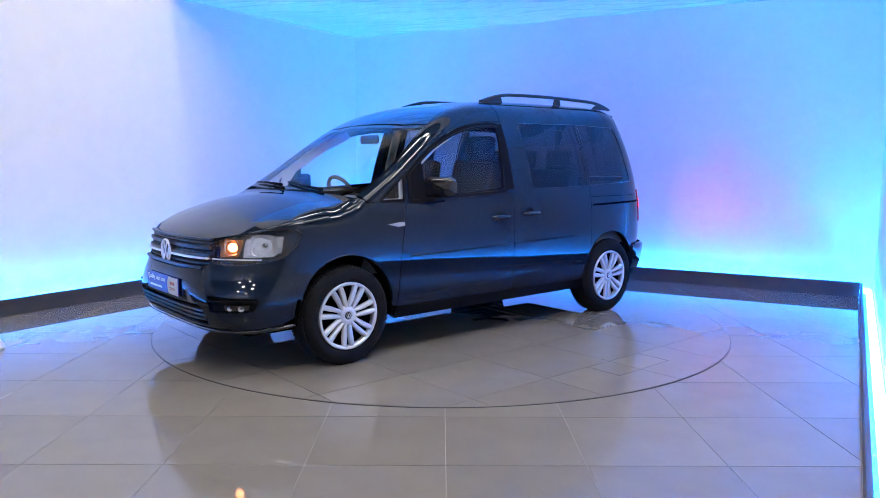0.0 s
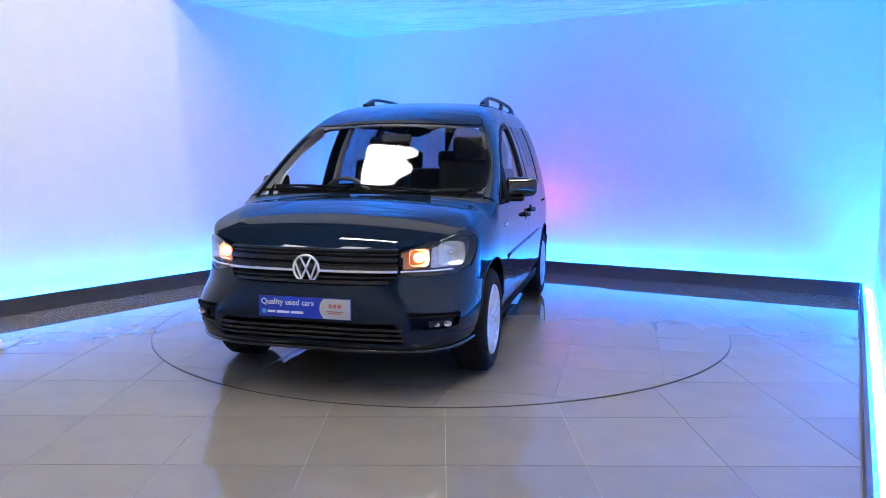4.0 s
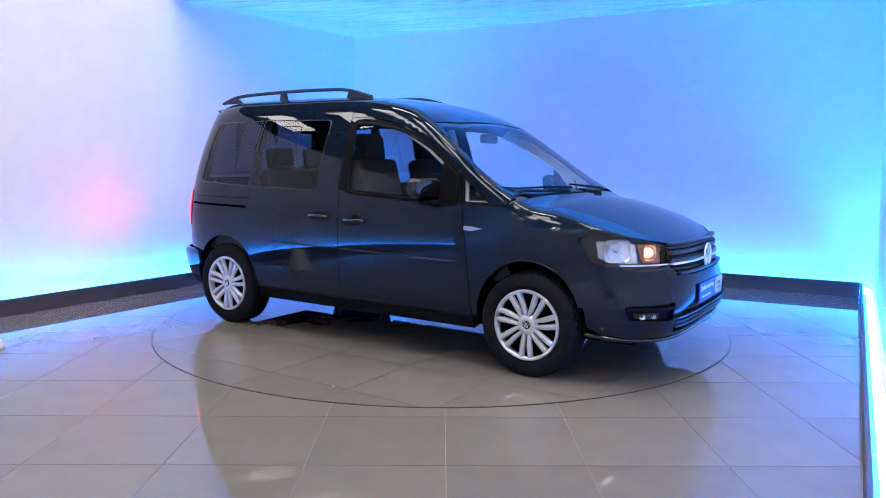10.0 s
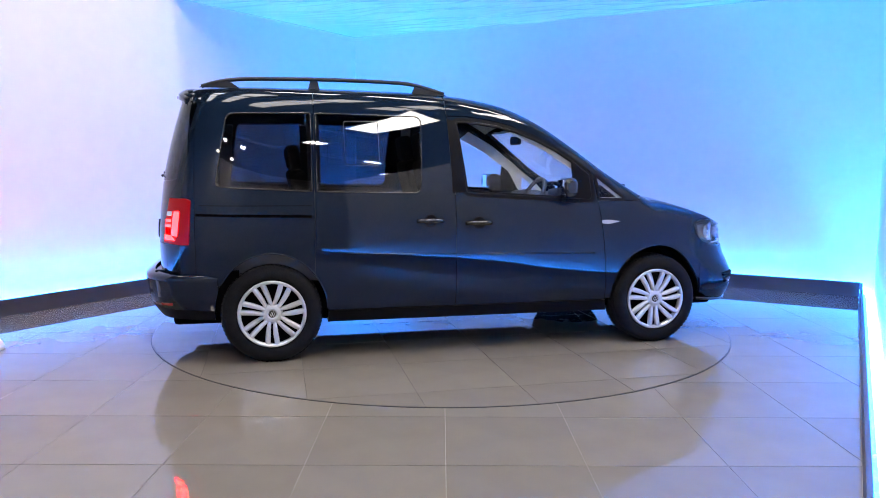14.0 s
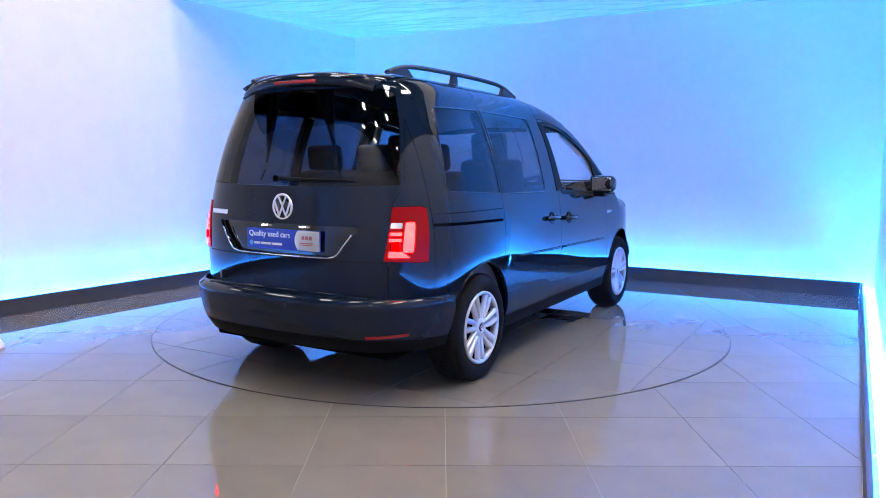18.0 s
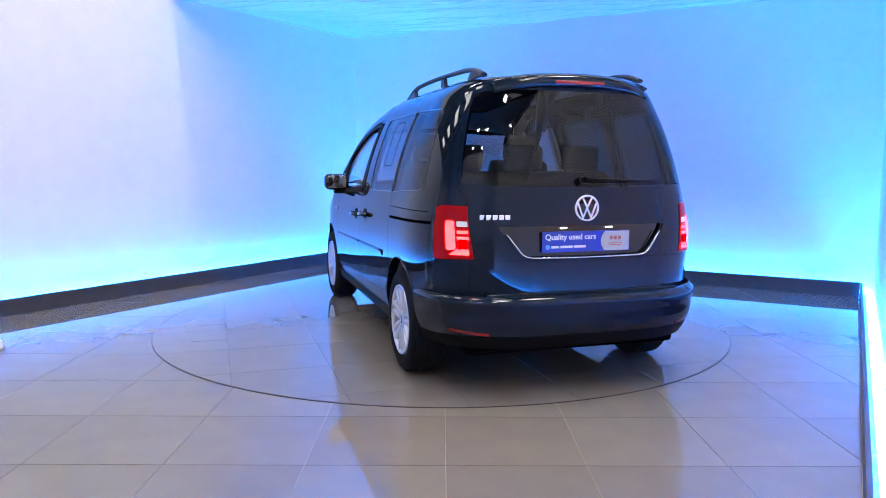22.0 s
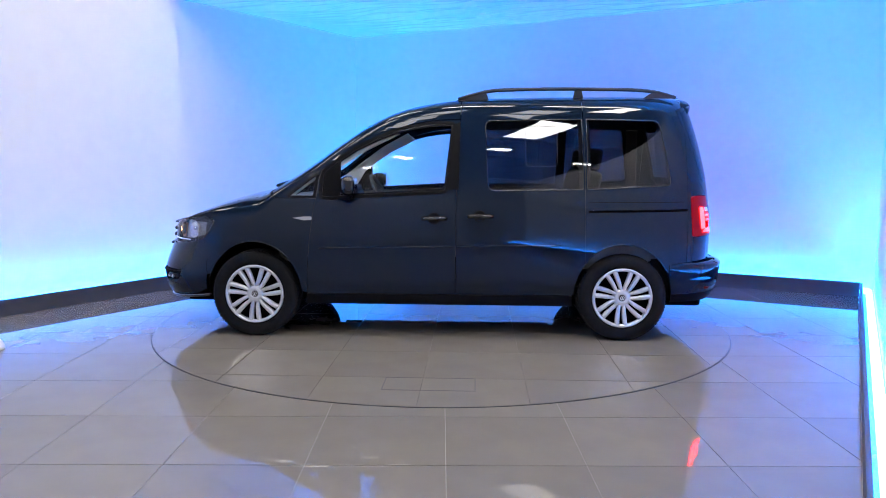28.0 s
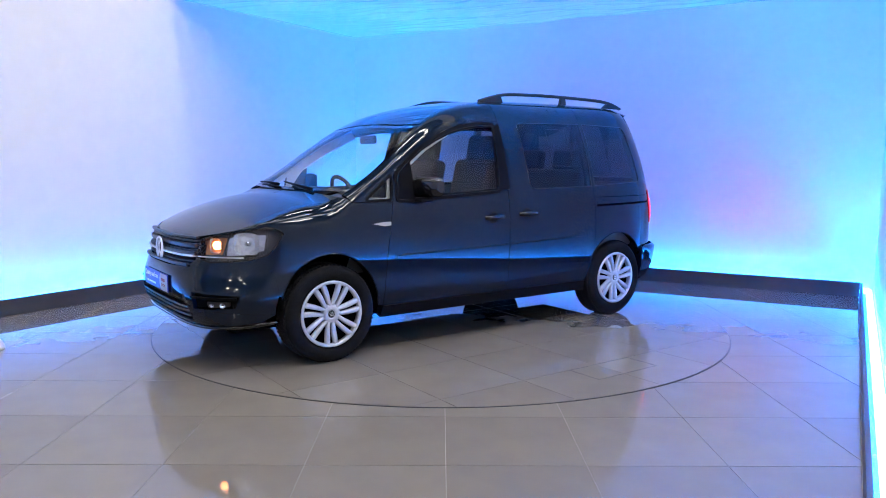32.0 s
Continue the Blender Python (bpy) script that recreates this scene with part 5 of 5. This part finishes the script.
    for i in range(n + 1):
        y = -0.478 + 0.956 * i / n
        f = abs(y) / 0.478
        tip = -1.945 + 0.085 * f ** 3
        zt = z_top(-1.86) - crown(-1.86) * f ** 2 - 0.034 * f ** 5
        ring = [(-1.78, zt + 0.008), (-1.87, zt + 0.006), (tip + 0.022, zt - 0.010), (tip, zt - 0.028), (tip - 0.002, zt - 0.034 - 0.030 * (1 - 0.5 * f ** 4)), (tip + 0.02, zt - 0.036 - 0.044 * (1 - 0.6 * f ** 4)), (-1.90 + 0.03 * f, zt - 0.034 - 0.046 * (1 - 0.6 * f ** 4)), (-1.82, zt - 0.05)]
        rows.append([bm.verts.new((x, y, z)) for x, z in ring])
    for r0, r1 in zip(rows, rows[1:]):
        for j in range(8):
            bm.faces.new((r0[j], r0[(j + 1) % 8], r1[(j + 1) % 8], r1[j])).smooth = True
    bm.faces.new(rows[0])
    bm.faces.new(rows[-1][::-1])
    bmesh.ops.recalc_face_normals(bm, faces=bm.faces)
    sp = cpart("spoiler", bm, PAINT, label="dark blue roof spoiler with a third brake light")
    bm = bmesh.new()
    add_box(bm, (0.012, 0.30, 0.018), (-1.947, 0, 1.722), bevel=0.003)
    part("brake_light", bm, REDOFF, sp, "slim red brake light")


# ---- the car: outside fittings ----
def fittings():
    for s in (1, -1):
        # mirror
        bm = bmesh.new()
        n, m = 20, 10
        rows = []
        for j in range(m + 1):
            f = j / m
            y = 0.845 + 0.205 * f
            hz = 0.074 * (1 - 0.10 * f) * (1 - max(0, (f - 0.82) / 0.18) ** 2 * 0.45)
            hx = 0.060 * (1 - 0.25 * f) * (1 - max(0, (f - 0.85) / 0.15) ** 2 * 0.5)
            zc = 1.110 + 0.008 * f
            xc = 0.64 - 0.035 * f
            row = []
            for i in range(n):
                a = i * math.tau / n
                c, q = math.cos(a), math.sin(a)
                ex = 0.70
                row.append(bm.verts.new((xc + hx * math.copysign(abs(c) ** ex, c) * (1.15 if c > 0 else 0.85), y * s, zc + hz * math.copysign(abs(q) ** ex, q))))
            rows.append(row)
        for r0, r1 in zip(rows, rows[1:]):
            for i in range(n):
                bm.faces.new((r0[i], r0[(i + 1) % n], r1[(i + 1) % n], r1[i])).smooth = True
        bm.faces.new(rows[0])
        bm.faces.new(rows[-1][::-1])
        bmesh.ops.recalc_face_normals(bm, faces=bm.faces)
        mir = cpart("door_mirror", bm, GLOSS_BLACK, label="gloss black door mirror")
        bm = bmesh.new()
        add_box(bm, (0.004, 0.150, 0.105), (0.577, 0.945 * s, 1.116), pose(0, 0, 0), 0.002)
        part("mirror_glass", bm, MIRROR, mir, "mirror glass")
        bm = bmesh.new()
        add_box(bm, (0.10, 0.16, 0.030), (0.655, 0.88 * s, 1.030), bevel=0.012)
        part("mirror_arm", bm, BLACK, mir, "black mirror foot")
        # handles
        for x, y, z in ((0.015, 0.0, 0.882), (-0.315, 0.0, 0.899)):
            yy = width(x, z)
            bm = bmesh.new()
            path = [(x - 0.085, (yy + 0.006) * s, z), (x - 0.06, (yy + 0.034) * s, z + 0.003), (x + 0.0, (yy + 0.040) * s, z + 0.004), (x + 0.06, (yy + 0.034) * s, z + 0.003), (x + 0.085, (yy + 0.006) * s, z)]
            add_sweep(bm, [tuple(p) for p in spline(path, 5)], 0.013, 8, squash=1.15)
            h = cpart("door_handle", bm, GLOSS_BLACK, label="dark pull handle")
            bm = bmesh.new()
            add_lathe(bm, [(0.0005, 0.001), (0.036, 0.002), (0.041, 0.004), (0.044, 0.001)], 28, "y", (x + 0.005, yy, z))
            for v in bm.verts:
                v.co.y *= s
            bmesh.ops.recalc_face_normals(bm, faces=bm.faces)
            part("handle_cup", bm, BLACK, h, "round dark cup behind the handle")
        # repeater
        panel("side_repeater", rounded([(0.905, 0.866), (0.96, 0.862), (1.045, 0.880), (0.96, 0.890), (0.905, 0.890)], 0.006, 3), side_map, mat("repeater_lens", (0.45, 0.46, 0.48), 0.15, 0.3, 0.5), car, "pale side repeater lens", side=s, out=0.006, flange=0.006, gap=0)
        # roof rail
        bm = bmesh.new()
        path = spline([(-1.76, 0.497 * s, 1.768), (-1.68, 0.498 * s, 1.793), (-1.58, 0.499 * s, 1.814), (-1.40, 0.502 * s, 1.826), (-0.9, 0.506 * s, 1.832), (-0.5, 0.505 * s, 1.825), (-0.36, 0.503 * s, 1.813), (-0.25, 0.501 * s, 1.788), (-0.14, 0.500 * s, 1.756)], 5)
        add_sweep(bm, [tuple(p) for p in path], 0.019, 10, squash=0.7)
        r = cpart("roof_rail", bm, RAIL, label="anthracite roof rail")
        for pts in ([(-1.775, 1.762), (-1.52, 1.762), (-1.56, 1.79), (-1.60, 1.812), (-1.68, 1.793)], [(-1.075, 1.768), (-1.00, 1.768), (-1.015, 1.826), (-1.06, 1.826)], [(-0.37, 1.755), (-0.125, 1.745), (-0.25, 1.788), (-0.345, 1.812), (-0.36, 1.78)]):
            bm = bmesh.new()
            lo = [bm.verts.new((x, (0.502 - 0.012) * s, z)) for x, z in pts]
            hi = [bm.verts.new((x, (0.502 + 0.012) * s, z)) for x, z in pts]
            bm.faces.new(lo)
            bm.faces.new(hi[::-1])
            for i in range(len(pts)):
                bm.faces.new((lo[i - 1], lo[i], hi[i], hi[i - 1]))
            bmesh.ops.recalc_face_normals(bm, faces=bm.faces)
            part("rail_foot", bm, RAIL, r)
    # fuel flap on the left flank
    panel("fuel_flap", rounded([(-1.79, 0.785), (-1.625, 0.785), (-1.625, 0.925), (-1.79, 0.925)], 0.02, 3), side_map, PAINT, car, "flush fuel filler flap", side=1, out=0.0012, flange=0.003, gap=0)
    # washer scuttle and wipers
    panel("scuttle", [(1.13, 0.70), (1.245, 0.60), (1.295, 0.3), (1.325, 0), (1.295, -0.3), (1.245, -0.60), (1.13, -0.70), (1.20, -0.45), (1.24, -0.2), (1.25, 0), (1.24, 0.2), (1.20, 0.45)], top_map, BLACK, car, "black scuttle below the windscreen", out=-0.012, flange=0.02, gap=0)
    for y0, y1, x1 in ((-0.10, -0.66, 1.165), (0.45, -0.06, 1.225)):
        bm = bmesh.new()
        a, b = top_map(1.255, y0), top_map(x1, y1)
        mid = top_map((1.255 + x1) / 2 + 0.01, (y0 + y1) / 2)
        add_sweep(bm, [tuple(p + Vector((0.012, 0, 0.010))) for p in (a, mid, b)], [0.012, 0.009, 0.006], 6)
        cpart("wiper", bm, BLACK, label="black windscreen wiper")


# ---- the car: inside ----
def cabin():
    def soft(name, size, at, material, label="", bevel=0.04, tilt=0.0, parent=car):
        bm = bmesh.new()
        add_box(bm, size, (0, 0, 0), pose(at[0], at[1], at[2], 0, tilt, 0), bevel, 4)
        return cpart(name, bm, material, parent, label)
    for y in (0.37, -0.37):
        st = soft("front_seat", (0.50, 0.50, 0.16), (0.12, y, 0.66), CLOTH, "charcoal cloth front seat", 0.05)
        soft("backrest", (0.13, 0.48, 0.66), (-0.17, y, 0.98), CLOTH, "", 0.055, -14, st)
        soft("headrest", (0.10, 0.27, 0.20), (-0.27, y, 1.395), CLOTH, "", 0.045, -10, st)
        bm = bmesh.new()
        for d in (0.05, -0.05):
            add_sweep(bm, [(-0.255, y + d, 1.28), (-0.265, y + d, 1.37)], 0.007, 8)
        part("headrest_post", bm, CHROME, st)
    bench = soft("rear_seat", (0.48, 1.30, 0.16), (-0.82, 0, 0.66), CLOTH, "charcoal cloth rear bench", 0.05)
    soft("backrest", (0.12, 1.28, 0.58), (-1.10, 0, 0.94), CLOTH, "", 0.05, -14, bench)
    for y in (0.42, 0.0, -0.42):
        soft("headrest", (0.09, 0.26, 0.17), (-1.18, y, 1.31), CLOTH, "", 0.04, -10, bench)
    bm = bmesh.new()
    rows = []
    for i in range(13):
        y = -0.78 + 1.56 * i / 12
        f = abs(y) / 0.78
        ring = [(1.18 - 0.16 * f ** 2, 1.030 - 0.02 * f), (0.92, 1.045), (0.80, 1.03), (0.74, 0.97), (0.78, 0.78), (0.95, 0.55), (1.2, 0.55)]
        rows.append([bm.verts.new((x, y, z)) for x, z in ring])
    for r0, r1 in zip(rows, rows[1:]):
        for j in range(6):
            bm.faces.new((r0[j], r0[j + 1], r1[j + 1], r1[j])).smooth = True
    bm.faces.new(rows[0])
    bm.faces.new(rows[-1][::-1])
    bmesh.ops.recalc_face_normals(bm, faces=bm.faces)
    d = cpart("dashboard", bm, DASH, label="black dashboard")
    bm = bmesh.new()
    add_box(bm, (0.10, 0.30, 0.06), (0.80, -0.37, 1.055), bevel=0.025)
    part("instrument_hood", bm, DASH, d)
    bm = bmesh.new()
    m = pose(0.56, -0.37, 1.0, 0, -62, 0)
    ring = [(0.185 * math.cos(k * math.tau / 28), 0.185 * math.sin(k * math.tau / 28), 0) for k in range(28)]
    add_sweep(bm, ring, 0.016, 8, closed=True)
    add_box(bm, (0.10, 0.12, 0.05), (0, 0, 0), bevel=0.02)
    add_box(bm, (0.03, 0.36, 0.02), (0.0, 0, 0))
    add_box(bm, (0.18, 0.035, 0.02), (-0.09, 0, 0))
    bm.transform(m)
    cpart("steering_wheel", bm, DASH, label="black steering wheel")
    bm = bmesh.new()
    add_box(bm, (0.03, 0.23, 0.065), (0.56, 0, 1.455), bevel=0.02)
    cpart("inside_mirror", bm, DASH, label="black inside mirror")
    for s in (1, -1):
        panel("door_card", [(-0.13, 0.36), (0.90, 0.36), (0.86, 1.02), (-0.13, 1.07)], side_map, DASH, car, "dark door lining", side=s, out=-0.07, flange=0, gap=0, step=(0.15, 0.15))
        panel("side_lining", [(-1.72, 0.60), (-0.16, 0.40), (-0.16, 1.07), (-1.70, 1.10)], side_map, DASH, car, "dark side lining", side=s, out=-0.06, flange=0, gap=0, step=(0.15, 0.15))
        panel("pillar_lining", [(-0.22, 1.08), (-0.145, 1.08), (-0.17, 1.58), (-0.25, 1.58)], side_map, TRIM, car, "pale grey pillar lining", side=s, out=-0.045, flange=0.02, gap=0, step=(0.1, 0.1))
        a = [(0.87, 1.04), (1.10, 1.035), (0.98, 1.16), (0.80, 1.30), (0.60, 1.44), (0.35, 1.56), (0.28, 1.505), (0.53, 1.375), (0.76, 1.215)]
        panel("screen_pillar_lining", a, side_map, TRIM, car, "pale grey windscreen pillar lining", [rounded([(0.90, 1.05), (1.04, 1.05), (0.885, 1.17)], 0.012, 2)], side=s, out=-0.035, flange=0.012, gap=0, step=(0.08, 0.08))
        panel("rear_pillar_lining", [(-1.78, 1.08), (-1.68, 1.08), (-1.64, 1.60), (-1.74, 1.60)], side_map, DASH, car, "dark rear pillar lining", side=s, out=-0.05, flange=0.01, gap=0, step=(0.1, 0.1))
        panel("window_bar", [(-1.10, 1.08), (-1.02, 1.08), (-1.02, 1.60), (-1.10, 1.60)], side_map, DASH, car, "dark post between the side windows", side=s, out=-0.03, flange=0.02, gap=0, step=(0.1, 0.1))
        fr = rounded([(-0.86, 1.26), (-0.64, 1.26), (-0.64, 1.545), (-0.86, 1.545)], 0.02, 3)
        panel("sliding_pane_frame", inset(fr, -0.004), side_map, RAIL, car, "thin frame of the sliding pane", [fr], side=s, out=0.002, flange=0.001, gap=0, step=(0.1, 0.1))
    xs = [-1.86, -1.4, -0.9, -0.4, 0.0, 0.3, 0.5]
    hl = [(x, section(x)[4][0] - 0.03) for x in xs] + [(x, -section(x)[4][0] + 0.03) for x in xs[::-1]]
    panel("headliner", hl, top_map, TRIM, car, "pale grey roof lining", out=-0.04, flange=0, gap=0, step=(0.2, 0.2))
    rear = rang([(0.64, 0.62), (0.63, 1.12), (-0.63, 1.12), (-0.64, 0.62)])
    panel("gate_lining", rear, rear_map, DASH, car, "dark tailgate lining", out=-0.06, flange=0, gap=0, scale=60.0, step=(6, 0.1))


nose()
tail()
fittings()
cabin()


def loose_things():
    bm = bmesh.new()
    n, m = 16, 14
    rows = []
    for j in range(m + 1):
        f = j / m
        row = []
        for i in range(n):
            a = i * math.tau / n
            r = (0.17 - 0.10 * f) * (1 + 0.14 * noise.noise((math.cos(a) * 2, math.sin(a) * 2, f * 3)))
            row.append(bm.verts.new((-3.17 + r * math.cos(a) - 0.12 * f, -1.02 + r * 0.9 * math.sin(a), 0.30 * f)))
        rows.append(row)
    for r0, r1 in zip(rows, rows[1:]):
        for i in range(n):
            bm.faces.new((r0[i], r0[(i + 1) % n], r1[(i + 1) % n], r1[i])).smooth = True
    bm.faces.new(rows[-1])
    bm.faces.new(rows[0][::-1])
    bmesh.ops.recalc_face_normals(bm, faces=bm.faces)
    tagged(part("cloth_bundle", bm, BAG), "crumpled cream cloth bundle lying on the tiles", "cloth")


loose_things()

floor_tiles()


def motions():
    turn = [(0.0, -139.55), (0.5, -139.0), (1.0, -136.9), (1.5, -133.2), (2.0, -127.9), (2.5, -122.2), (3.0, -116.2), (3.5, -110.2), (4.5, -98.4), (5.6, -85.5), (6.0, -80.75), (7.0, -68.95), (8.0, -57.1), (9.0, -45.5),
            (10.0, -34.0), (11.0, -22.4), (12.0, -10.7), (13.0, 1.0), (14.0, 12.7), (15.0, 24.4), (16.0, 36.0), (17.0, 47.65), (18.0, 59.5), (19.0, 71.45), (20.0, 83.3), (21.0, 95.35), (22.0, 107.3), (23.0, 119.15),
            (24.0, 130.95), (25.0, 142.75), (26.0, 154.3), (27.0, 165.8), (28.0, 177.3), (29.0, 188.95), (30.0, 200.4), (30.5, 206.1), (31.0, 211.1), (31.5, 214.4), (32.0, 215.65)]
    rows = [(t, pose(0, 0, 0, 0, 0, a)) for t, a in turn]
    walk(car, rows)
    walk(turntable, [(t, pose(0.008, 0.045, 0, 0, 0, a)) for t, a in turn])


motions()
